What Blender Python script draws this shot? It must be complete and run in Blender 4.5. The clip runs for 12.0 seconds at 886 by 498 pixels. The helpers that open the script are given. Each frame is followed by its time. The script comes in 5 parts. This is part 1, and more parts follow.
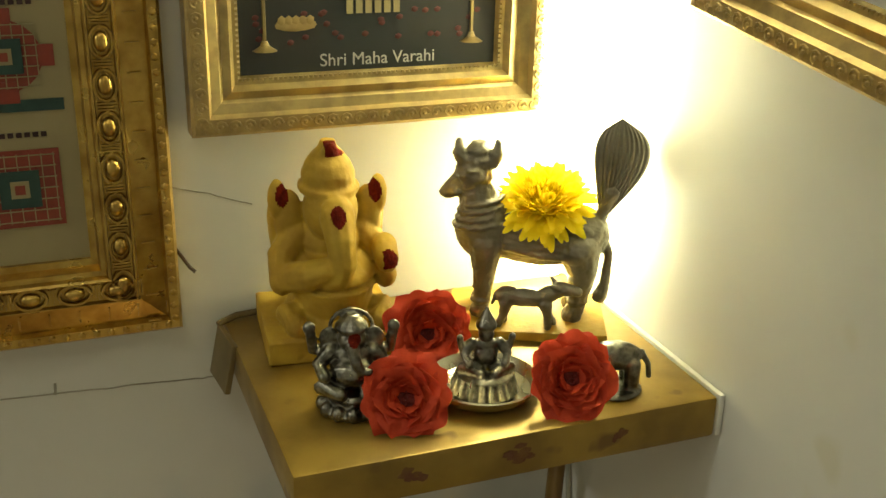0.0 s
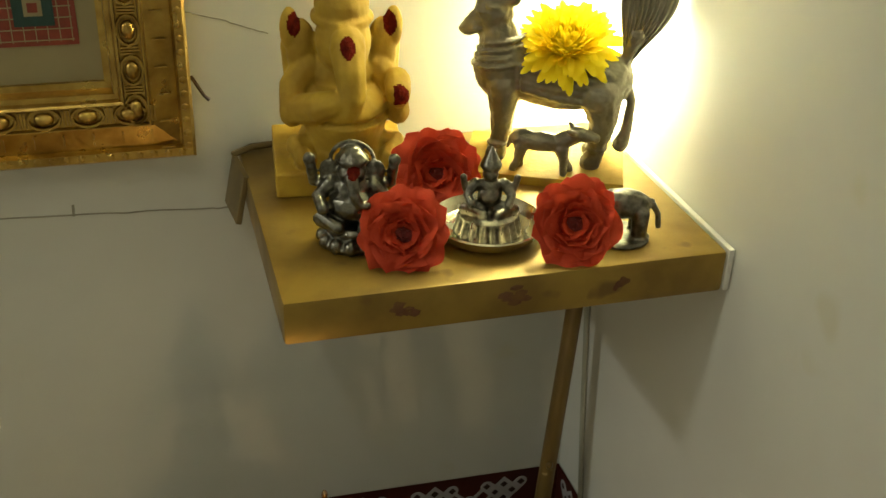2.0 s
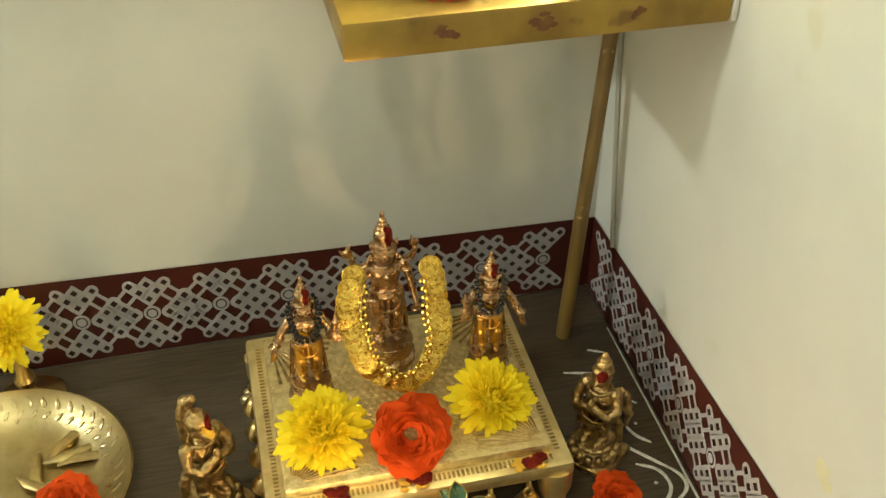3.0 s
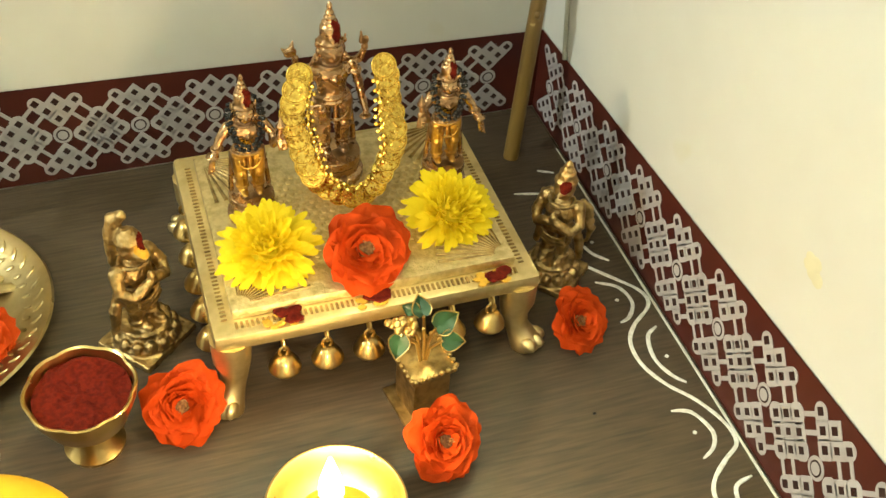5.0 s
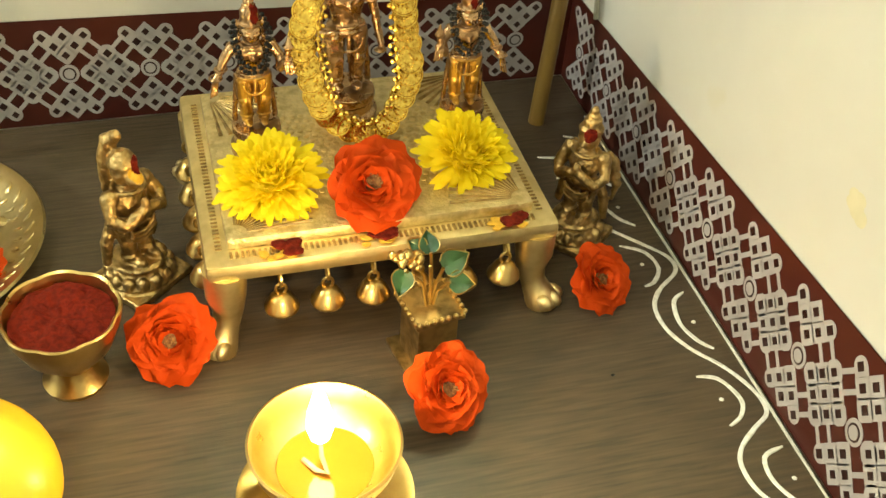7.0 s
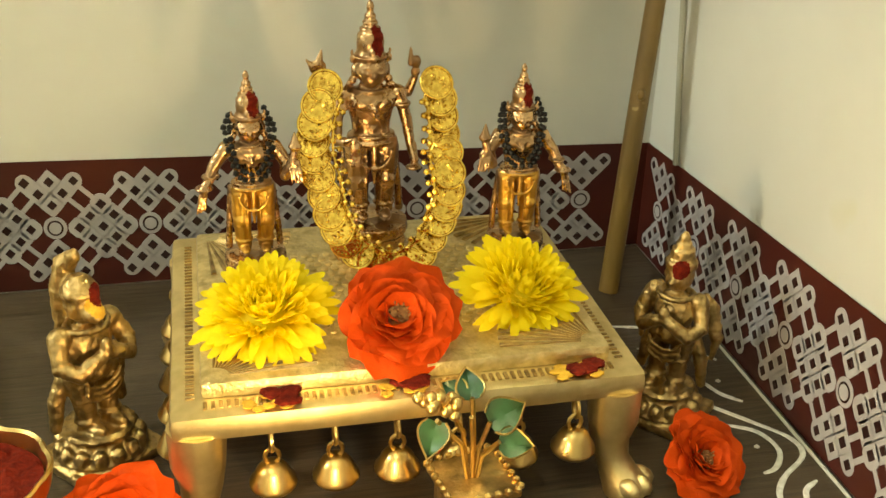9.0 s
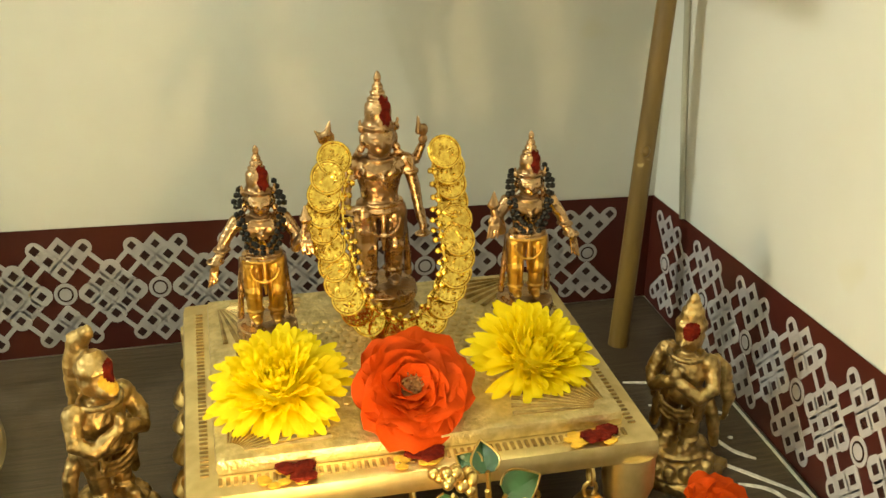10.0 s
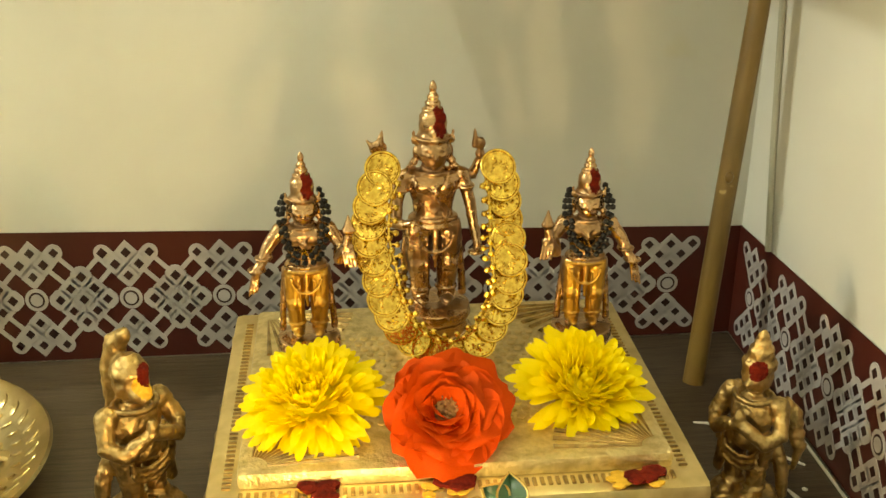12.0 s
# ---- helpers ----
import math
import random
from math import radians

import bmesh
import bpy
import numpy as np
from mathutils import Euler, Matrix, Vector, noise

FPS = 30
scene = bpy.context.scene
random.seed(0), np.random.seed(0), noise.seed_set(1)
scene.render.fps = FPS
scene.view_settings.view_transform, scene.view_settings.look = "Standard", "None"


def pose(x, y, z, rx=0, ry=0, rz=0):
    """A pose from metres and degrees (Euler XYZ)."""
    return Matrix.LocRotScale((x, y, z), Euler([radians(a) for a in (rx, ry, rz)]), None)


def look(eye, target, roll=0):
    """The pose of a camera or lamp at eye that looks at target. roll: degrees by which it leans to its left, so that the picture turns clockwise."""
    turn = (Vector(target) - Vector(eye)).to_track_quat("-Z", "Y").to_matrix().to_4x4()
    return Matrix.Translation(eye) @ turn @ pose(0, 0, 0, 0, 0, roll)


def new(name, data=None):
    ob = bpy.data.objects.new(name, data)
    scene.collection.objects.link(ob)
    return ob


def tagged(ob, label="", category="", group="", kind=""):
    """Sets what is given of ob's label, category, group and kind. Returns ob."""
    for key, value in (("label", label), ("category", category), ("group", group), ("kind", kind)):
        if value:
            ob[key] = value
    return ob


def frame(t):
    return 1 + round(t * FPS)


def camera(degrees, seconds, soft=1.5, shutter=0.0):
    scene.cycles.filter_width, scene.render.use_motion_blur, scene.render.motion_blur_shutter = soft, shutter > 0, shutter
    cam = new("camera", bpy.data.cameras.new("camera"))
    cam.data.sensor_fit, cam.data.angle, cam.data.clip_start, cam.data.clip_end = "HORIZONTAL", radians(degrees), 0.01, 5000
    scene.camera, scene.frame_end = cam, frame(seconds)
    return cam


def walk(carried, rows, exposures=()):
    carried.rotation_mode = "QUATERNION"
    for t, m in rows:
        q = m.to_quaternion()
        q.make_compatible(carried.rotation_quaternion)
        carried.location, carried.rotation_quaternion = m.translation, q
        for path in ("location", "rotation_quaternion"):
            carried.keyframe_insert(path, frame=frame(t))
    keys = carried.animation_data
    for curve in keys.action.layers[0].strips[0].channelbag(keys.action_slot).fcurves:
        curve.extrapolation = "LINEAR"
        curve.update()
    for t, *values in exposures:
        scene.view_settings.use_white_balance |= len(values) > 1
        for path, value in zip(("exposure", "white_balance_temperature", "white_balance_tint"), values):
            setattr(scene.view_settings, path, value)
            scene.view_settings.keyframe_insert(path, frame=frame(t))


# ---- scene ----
cam = camera(45.3, 12.0)
PATH = [
    (0, (-0.363, -0.658, 0.722), (0.319, 1.073, -0.013), 1.4),
    (0.5, (-0.352, -0.646, 0.715), (0.306, 1.081, -0.048), 1.5),
    (1, (-0.338, -0.642, 0.713), (0.3, 1.078, -0.082), 1.9),
    (1.5, (-0.326, -0.659, 0.72), (0.251, 1.053, -0.136), 2.4),
    (2, (-0.32, -0.668, 0.707), (0.191, 1.002, -0.269), 2.3),
    (2.5, (-0.322, -0.789, 0.726), (0.066, 0.838, -0.371), 1.0),
    (3, (-0.337, -0.79, 0.694), (0.023, 0.756, -0.524), -0.1),
    (3.5, (-0.342, -0.752, 0.643), (0.049, 0.729, -0.643), 0.8),
    (3.7, (-0.337, -0.737, 0.623), (0.077, 0.703, -0.702), 1.0),
    (5.3, (-0.384, -0.773, 0.611), (0.142, 0.564, -0.78), 4.5),
    (5.5, (-0.385, -0.781, 0.613), (0.135, 0.553, -0.783), 4.3),
    (6, (-0.384, -0.792, 0.617), (0.119, 0.547, -0.782), 4.5),
    (6.5, (-0.378, -0.794, 0.594), (0.104, 0.575, -0.782), 4.8),
    (6.7, (-0.372, -0.792, 0.569), (0.106, 0.594, -0.792), 4.8),
    (8.3, (-0.321, -0.702, 0.373), (0.123, 0.965, -0.639), 4.2),
    (8.5, (-0.317, -0.7, 0.367), (0.106, 1.002, -0.594), 3.6),
    (9, (-0.32, -0.701, 0.363), (0.086, 1.046, -0.522), 1.6),
    (9.5, (-0.323, -0.697, 0.375), (0.074, 1.071, -0.471), 0.7),
    (10, (-0.323, -0.694, 0.382), (0.083, 1.078, -0.452), 0.4),
    (10.5, (-0.319, -0.686, 0.383), (0.087, 1.085, -0.452), 0.3),
    (11, (-0.319, -0.687, 0.382), (0.059, 1.096, -0.442), 0.5),
    (11.5, (-0.306, -0.687, 0.376), (-0.01, 1.119, -0.429), 0.5),
    (12, (-0.281, -0.679, 0.368), (-0.102, 1.149, -0.422), 0.2),
]
walk(cam, [(t, look(eye, target, roll)) for t, eye, target, roll in PATH],
     [(0.0, 0.32, 6500, 8), (0.5, 0.36, 6500, 8), (1.0, 0.42, 6500, 8), (1.7, 0.32, 6450, 7), (2.0, 0.3, 6400, 7), (2.25, 0.8, 6300, 6), (2.5, 1.35, 6250, 6), (2.7, 1.6, 6200, 6), (3.2, 1.9, 6200, 6), (3.7, 2.25, 6200, 6),
      (6.0, 2.3, 6250, 4), (8.3, 2.1, 6700, 5), (9.5, 2.25, 6700, 3), (11.0, 2.2, 6850, 3), (12.0, 2.2, 7200, 3)])

# ---------------- world, lights ----------------
world = bpy.data.worlds.new("world")
scene.world = world
world.use_nodes = True
world.node_tree.nodes["Background"].inputs[0].default_value = (0.9, 0.93, 1.0, 1)
world.node_tree.nodes["Background"].inputs[1].default_value = 0.02


def lamp(name, kind, m, power, colour, size=0.1):
    data = bpy.data.lights.new(name, kind)
    data.energy, data.color = power, colour
    if kind == "AREA":
        data.shape, data.size = "DISK", size
    else:
        data.shadow_soft_size = size
    ob = new(name, data)
    ob.matrix_world = m
    return ob


lamp("ceiling_lamp_light", "AREA", look((-3.0, -0.38, 1.78), (-3.0, -0.38, 0)), 17.0, (0.94, 0.96, 0.87), 0.30)
lamp("flame_light", "POINT", pose(-0.302, -0.411, 0.095), 0.20, (1.0, 0.66, 0.32), 0.006)


# ---------------- materials ----------------
def mat(name, base, rough=0.5, metal=0.0, second=None, scale=40.0, amount=0.5, bump=0.0, bump_scale=200.0,
        rough_var=0.1, coat=0.0, sub=0.0, stretch=(1, 1, 1), spots=None, spread=(0.4, 0.65), transl=0.0, spec=0.5):
    """A surface of two colours in noise at one scale, with fine relief at another."""
    m = bpy.data.materials.new(name)
    m.use_nodes = True
    nt = m.node_tree
    n, l = nt.nodes, nt.links
    b = n["Principled BSDF"]
    tc = n.new("ShaderNodeTexCoord")
    mp = n.new("ShaderNodeMapping")
    mp.inputs["Scale"].default_value = stretch
    l.new(tc.outputs["Object"], mp.inputs[0])
    noi = n.new("ShaderNodeTexNoise")
    noi.inputs["Scale"].default_value, noi.inputs["Detail"].default_value = scale, 6
    l.new(mp.outputs[0], noi.inputs["Vector"])
    ramp = n.new("ShaderNodeMapRange")
    ramp.inputs[1].default_value, ramp.inputs[2].default_value = spread
    ramp.inputs[4].default_value = amount
    l.new(noi.outputs[0], ramp.inputs[0])
    mix = n.new("ShaderNodeMix")
    mix.data_type = "RGBA"
    second = second or tuple(c * 0.6 for c in base)
    mix.inputs[6].default_value, mix.inputs[7].default_value = (*base, 1), (*second, 1)
    l.new(ramp.outputs[0], mix.inputs[0])
    out = mix.outputs[2]
    if spots:
        spot_colour, spot_scale, limit = spots
        vo = n.new("ShaderNodeTexNoise")
        vo.inputs["Scale"].default_value = spot_scale
        l.new(tc.outputs["Object"], vo.inputs["Vector"])
        r2 = n.new("ShaderNodeMapRange")
        r2.inputs[1].default_value, r2.inputs[2].default_value = limit, limit + 0.05
        l.new(vo.outputs[0], r2.inputs[0])
        mix2 = n.new("ShaderNodeMix")
        mix2.data_type = "RGBA"
        mix2.inputs[7].default_value = (*spot_colour, 1)
        l.new(r2.outputs[0], mix2.inputs[0])
        l.new(out, mix2.inputs[6])
        out = mix2.outputs[2]
    l.new(out, b.inputs["Base Color"])
    rr = n.new("ShaderNodeMapRange")
    rr.inputs[3].default_value, rr.inputs[4].default_value = max(0.03, rough - rough_var), min(1, rough + rough_var)
    l.new(noi.outputs[0], rr.inputs[0])
    l.new(rr.outputs[0], b.inputs["Roughness"])
    b.inputs["Metallic"].default_value = metal
    b.inputs["Coat Weight"].default_value = coat
    b.inputs["Specular IOR Level"].default_value = spec
    if sub:
        b.inputs["Subsurface Weight"].default_value = sub
        b.inputs["Subsurface Radius"].default_value = (0.004, 0.002, 0.001)
    if bump:
        n2 = n.new("ShaderNodeTexNoise")
        n2.inputs["Scale"].default_value, n2.inputs["Detail"].default_value = bump_scale, 4
        l.new(mp.outputs[0], n2.inputs["Vector"])
        bp = n.new("ShaderNodeBump")
        bp.inputs["Strength"].default_value, bp.inputs["Distance"].default_value = bump, 0.001
        l.new(n2.outputs[0], bp.inputs["Height"])
        l.new(bp.outputs[0], b.inputs["Normal"])
    if transl:
        tr = n.new("ShaderNodeBsdfTranslucent")
        l.new(out, tr.inputs[0])
        ms = n.new("ShaderNodeMixShader")
        ms.inputs[0].default_value = transl
        l.new(b.outputs[0], ms.inputs[1])
        l.new(tr.outputs[0], ms.inputs[2])
        l.new(ms.outputs[0], n["Material Output"].inputs[0])
    return m


def glow(name, colour, strength):
    m = bpy.data.materials.new(name)
    m.use_nodes = True
    b = m.node_tree.nodes["Principled BSDF"]
    b.inputs["Base Color"].default_value = (*colour, 1)
    b.inputs["Emission Color"].default_value = (*colour, 1)
    b.inputs["Emission Strength"].default_value = strength
    return m


PAINT = mat("wall_paint", (0.66, 0.65, 0.59), 0.55, 0, (0.59, 0.575, 0.51), 5, 0.7, 0.12, 90, spots=((0.62, 0.60, 0.50), 14, 0.72))
CEILING = mat("ceiling_paint", (0.75, 0.74, 0.68), 0.7, 0, None, 4, 0.2)
FLOOR_TILE = mat("floor_tile", (0.45, 0.42, 0.36), 0.35, 0, None, 6, 0.3)
WOOD = mat("table_laminate", (0.100, 0.071, 0.042), 0.36, 0, (0.058, 0.043, 0.028), 24, 1.0, 0.25, 90, 0.08, stretch=(1.0, 14, 14), spread=(0.35, 0.68), spec=0.28)
TAPE = mat("tape_maroon", (0.072, 0.015, 0.0085), 0.34, 0, (0.055, 0.010, 0.008), 12, 0.8, 0.05, 60, spec=0.35)
TAPE_WHITE = mat("tape_print_white", (0.47, 0.445, 0.44), 0.35, 0, (0.39, 0.365, 0.36), 30, 0.8)
TAPE_DARK = mat("tape_print_dark", (0.035, 0.012, 0.010), 0.30, 0, None, 30, 0.5)
CHALK = mat("kolam_white", (0.78, 0.77, 0.72), 0.8, 0, (0.55, 0.53, 0.48), 260, 0.8, 0.3, 500)
BRASS = mat("brass", (0.66, 0.47, 0.17), 0.30, 1, (0.50, 0.34, 0.12), 45, 0.8, 0.10, 260, 0.08)
BRASS_PALE = mat("brass_pale", (0.84, 0.68, 0.35), 0.42, 1, (0.64, 0.49, 0.22), 60, 0.8, 0.12, 260, 0.08)
BRASS_OLD = mat("brass_old", (0.50, 0.34, 0.135), 0.42, 1, (0.24, 0.165, 0.065), 120, 0.9, 0.5, 380, 0.1, spread=(0.42, 0.64))
COPPER = mat("bronze_idol", (0.56, 0.36, 0.185), 0.27, 1, (0.24, 0.14, 0.066), 60, 0.8, 0.2, 420, 0.10)
COPPER_CLOTH = mat("bronze_cloth", (0.70, 0.42, 0.08), 0.38, 1, (0.36, 0.19, 0.05), 150, 0.8, 0.3, 420, 0.1, stretch=(1, 1, 0.35))
GOLD = mat("gold_coin", (0.84, 0.60, 0.12), 0.22, 1, (0.44, 0.25, 0.035), 260, 0.85, 0.3, 500, 0.08)
BRASS_PANEL = mat("brass_engraved", (0.86, 0.71, 0.38), 0.42, 1, (0.58, 0.44, 0.19), 160, 0.8, 0.9, 420, 0.08)
GOLD_FRAME = mat("gilt_frame", (0.56, 0.37, 0.09), 0.30, 0.9, (0.30, 0.17, 0.035), 60, 0.8, 0.15, 240, 0.1)
GOLD_PALE = mat("gilt_pale", (0.56, 0.42, 0.17), 0.38, 0.8, (0.34, 0.25, 0.11), 80, 0.7, 0.15, 240, 0.1)
GOLD_FOIL = mat("gold_paper", (0.35, 0.225, 0.042), 0.36, 0.5, (0.22, 0.135, 0.026), 22, 1.0, 0.22, 45, 0.10, spots=((0.19, 0.11, 0.028), 34, 0.64))
SILVER = mat("silver", (0.27, 0.25, 0.20), 0.30, 1, (0.07, 0.066, 0.052), 180, 0.8, 0.2, 620, 0.08)
SILVER_PLATE = mat("silver_plate", (0.70, 0.66, 0.52), 0.26, 1, (0.52, 0.47, 0.34), 50, 0.7, 0.15, 300, 0.06)
PLATE = mat("plate_brass", (0.58, 0.47, 0.235), 0.30, 1, (0.42, 0.33, 0.15), 50, 0.8, 0.15, 300, 0.08)
TURMERIC = mat("turmeric_wood", (0.50, 0.32, 0.026), 0.75, 0, (0.36, 0.21, 0.016), 45, 1.0, 0.35, 260)
KUMKUM = mat("kumkum", (0.15, 0.013, 0.005), 0.95, 0, (0.075, 0.007, 0.004), 240, 0.9, 0.9, 480, spec=0.08)
TURM_POWDER = mat("turmeric_powder", (0.72, 0.40, 0.03), 0.95, 0, None, 260, 0.5, 0.6, 600)
YELLOW = mat("petal_yellow", (1.0, 0.85, 0.03), 0.55, 0, (1.0, 0.76, 0.012), 90, 0.6, 0.1, 300, transl=0.42, spec=0.15)
RED = mat("petal_red", (0.66, 0.080, 0.006), 0.6, 0, (0.50, 0.040, 0.004), 80, 0.8, 0.2, 240, transl=0.22, spec=0.08)
RED_DULL = mat("petal_dull_red", (0.64, 0.075, 0.028), 0.6, 0, (0.46, 0.045, 0.020), 80, 0.8, 0.2, 240, transl=0.22, spec=0.15)
DARK_HEART = mat("rose_dark_heart", (0.22, 0.020, 0.012), 0.8, 0, (0.10, 0.010, 0.008), 300, 0.9, 0.6, 600)
ROSE_HEART = mat("rose_heart", (0.42, 0.22, 0.06), 0.8, 0, (0.16, 0.05, 0.02), 300, 0.9, 0.6, 600)
LEAF = mat("enamel_leaf", (0.026, 0.082, 0.026), 0.4, 0.0, (0.030, 0.055, 0.016), 130, 0.8, 0.1, 300)
BLACK_BEAD = mat("black_bead", (0.008, 0.0075, 0.007), 0.35, 0, None, 100, 0.3, spec=0.25)
STONE = mat("carved_greystone", (0.25, 0.225, 0.155), 0.40, 0.4, (0.15, 0.13, 0.085), 40, 0.7, 0.25, 420)
OLD_DAB = mat("old_kumkum", (0.115, 0.042, 0.014), 0.85, 0, (0.17, 0.085, 0.02), 160, 0.9, 0.5, 400)
ROD = mat("rod_wood", (0.19, 0.115, 0.026), 0.40, 0, (0.10, 0.058, 0.014), 60, 0.9, 0.2, 200, stretch=(1, 1, 0.1), spots=((0.46, 0.34, 0.14), 55, 0.70))
DARK = mat("dark_print", (0.030, 0.035, 0.034), 0.32, 0, (0.045, 0.040, 0.032), 12, 0.8)
CREAM = mat("print_cream", (0.34, 0.28, 0.14), 0.4, 0, (0.28, 0.23, 0.11), 20, 0.6)
PRINT_RED = mat("print_red", (0.26, 0.040, 0.022), 0.4, 0, None, 120, 0.5)
PRINT_GREEN = mat("print_green", (0.020, 0.055, 0.045), 0.4, 0, None, 120, 0.5)
PRINT_WHITE = mat("print_white", (0.62, 0.60, 0.54), 0.45, 0, None, 60, 0.3)
FRUIT = mat("fruit_skin", (0.80, 0.48, 0.02), 0.38, 0, (0.76, 0.37, 0.012), 22, 0.8, 0.12, 160, sub=0.1, spots=((0.45, 0.22, 0.02), 90, 0.74))
WICK = mat("wick", (0.30, 0.26, 0.18), 0.9, 0, None, 100, 0.5)
OIL = mat("ghee", (0.24, 0.115, 0.012), 0.08, 0, None, 30, 0.3)
TAPE_BROWN = mat("brown_flap", (0.17, 0.12, 0.045), 0.55, 0.1, None, 30, 0.6, 0.1, 90)
WHITE_EDGE = mat("off_white", (0.70, 0.68, 0.60), 0.6, 0, None, 40, 0.3)
FLAME = glow("flame", (1.0, 0.74, 0.34), 8.0)
TUBE = glow("led_tube", (0.97, 0.94, 0.58), 47.0)
LAMP_GLOW = glow("ceiling_diffuser", (1.0, 0.93, 0.78), 4.0)
# glow of the added fill tube overhead
FILL_TUBE = glow("ceiling_tube", (0.95, 0.94, 0.80), 25.0)
CRACK = mat("crack", (0.36, 0.34, 0.27), 0.9, 0, None, 50, 0.3)


# ---------------- mesh helpers ----------------
def box(bm, size, c=(0, 0, 0), bevel=0.0, rot=None, mi=0, taper=None):
    r = bmesh.ops.create_cube(bm, size=1)
    vs = r["verts"]
    for v in vs:
        k = 1.0
        if taper and v.co.z > 0:
            k = taper
        v.co = Vector((v.co.x * size[0] * k, v.co.y * size[1] * k, v.co.z * size[2]))
    fs = list({f for v in vs for f in v.link_faces})
    if bevel:
        es = list({e for v in vs for e in v.link_edges})
        got = bmesh.ops.bevel(bm, geom=es, offset=bevel, segments=2, affect="EDGES", profile=0.6)
        fs = list({f for f in got["faces"]} | {f for f in fs if f.is_valid})
        vs = list({v for f in fs for v in f.verts})
        fs = list({f for v in vs for f in v.link_faces})
    m = Matrix.Translation(c) @ (rot or Matrix())
    bmesh.ops.transform(bm, matrix=m, verts=vs)
    for f in fs:
        f.material_index = mi
    return vs


def blob(bm, c, r, rot=None, mi=0, detail=2):
    r = (r, r, r) if not hasattr(r, "__len__") else r
    got = bmesh.ops.create_icosphere(bm, subdivisions=detail, radius=1)
    m = Matrix.Translation(c) @ (rot or Matrix()) @ Matrix.Diagonal((*r, 1))
    bmesh.ops.transform(bm, matrix=m, verts=got["verts"])
    for f in {f for v in got["verts"] for f in v.link_faces}:
        f.material_index = mi
    return got["verts"]


def tube(bm, pts, radii, segs=8, mi=0, flat=1.0, closed=False):
    """A closed tube along points, a radius for each; flat squashes it across."""
    pts = [Vector(p) for p in pts]
    if not hasattr(radii, "__len__"):
        radii = [radii] * len(pts)
    rings, side = [], None
    for i, p in enumerate(pts):
        a, b = pts[max(i - 1, 0)], pts[min(i + 1, len(pts) - 1)]
        if closed:
            a, b = pts[i - 1], pts[(i + 1) % len(pts)]
        d = (b - a).normalized()
        ref = side if side is not None else (Vector((0, 0, 1)) if abs(d.z) < 0.9 else Vector((1, 0, 0)))
        u = d.cross(ref).normalized() if side is None else (ref - d * ref.dot(d)).normalized()
        side = u
        w = d.cross(u)
        rings.append([bm.verts.new(p + (u * math.cos(q) + w * math.sin(q) * flat) * radii[i]) for q in (2 * math.pi * k / segs for k in range(segs))])
    pairs = list(zip(rings, rings[1:])) + ([(rings[-1], rings[0])] if closed else [])
    for ra, rb in pairs:
        for k in range(segs):
            f = bm.faces.new((ra[k], ra[(k + 1) % segs], rb[(k + 1) % segs], rb[k]))
            f.material_index = mi
    if not closed:
        bm.faces.new(rings[0][::-1]).material_index = mi
        bm.faces.new(rings[-1]).material_index = mi
    return rings


def limb(bm, pts, radii, mi=0):
    tube(bm, pts, radii, 10, mi)
    for p, r in ((pts[0], radii[0]), (pts[-1], radii[-1])):
        blob(bm, p, r, mi=mi)


def lathe(bm, profile, segs=32, c=(0, 0, 0), mi=0, wobble=None):
    """Turn a profile of (radius, height) about z; wobble(angle, radius, height) may change the radius."""
    rings = []
    for r, z in profile:
        ring = []
        for k in range(segs):
            a = 2 * math.pi * k / segs
            rr = wobble(a, r, z) if wobble else r
            ring.append(bm.verts.new((c[0] + rr * math.cos(a), c[1] + rr * math.sin(a), c[2] + z)))
        rings.append(ring)
    for ra, rb in zip(rings, rings[1:]):
        for k in range(segs):
            f = bm.faces.new((ra[k], ra[(k + 1) % segs], rb[(k + 1) % segs], rb[k]))
            f.material_index = mi
    bm.faces.new(rings[0][::-1]).material_index = mi
    bm.faces.new(rings[-1]).material_index = mi
    return rings


def fuse(bm, voxel, rounds=2):
    """Melt overlapping forms into one cast skin."""
    me = bpy.data.meshes.new("cast")
    bm.to_mesh(me)
    ob = new("cast", me)
    mod = ob.modifiers.new("skin", "REMESH")
    mod.mode, mod.voxel_size = "VOXEL", voxel
    sm = ob.modifiers.new("soften", "SMOOTH")
    sm.factor, sm.iterations = 0.5, rounds
    dg = bpy.context.evaluated_depsgraph_get()
    done = bpy.data.meshes.new_from_object(ob.evaluated_get(dg))
    out = bmesh.new()
    out.from_mesh(done)
    bpy.data.objects.remove(ob)
    bpy.data.meshes.remove(me)
    bpy.data.meshes.remove(done)
    for f in out.faces:
        f.material_index = 0
    return out


def carve(bm, amp, size, lo=None, hi=None):
    """Rough chasing over a cast skin; none between the heights lo and hi."""
    bm.normal_update()
    moved = []
    for v in bm.verts:
        if lo is not None and lo < v.co.z < hi:
            continue
        p = v.co / size
        d = noise.noise(p) + 0.6 * noise.noise(p * 2.1 + Vector((3, 1, 7)))
        moved.append((v, v.normal * amp * d))
    for v, d in moved:
        v.co += d
    return bm


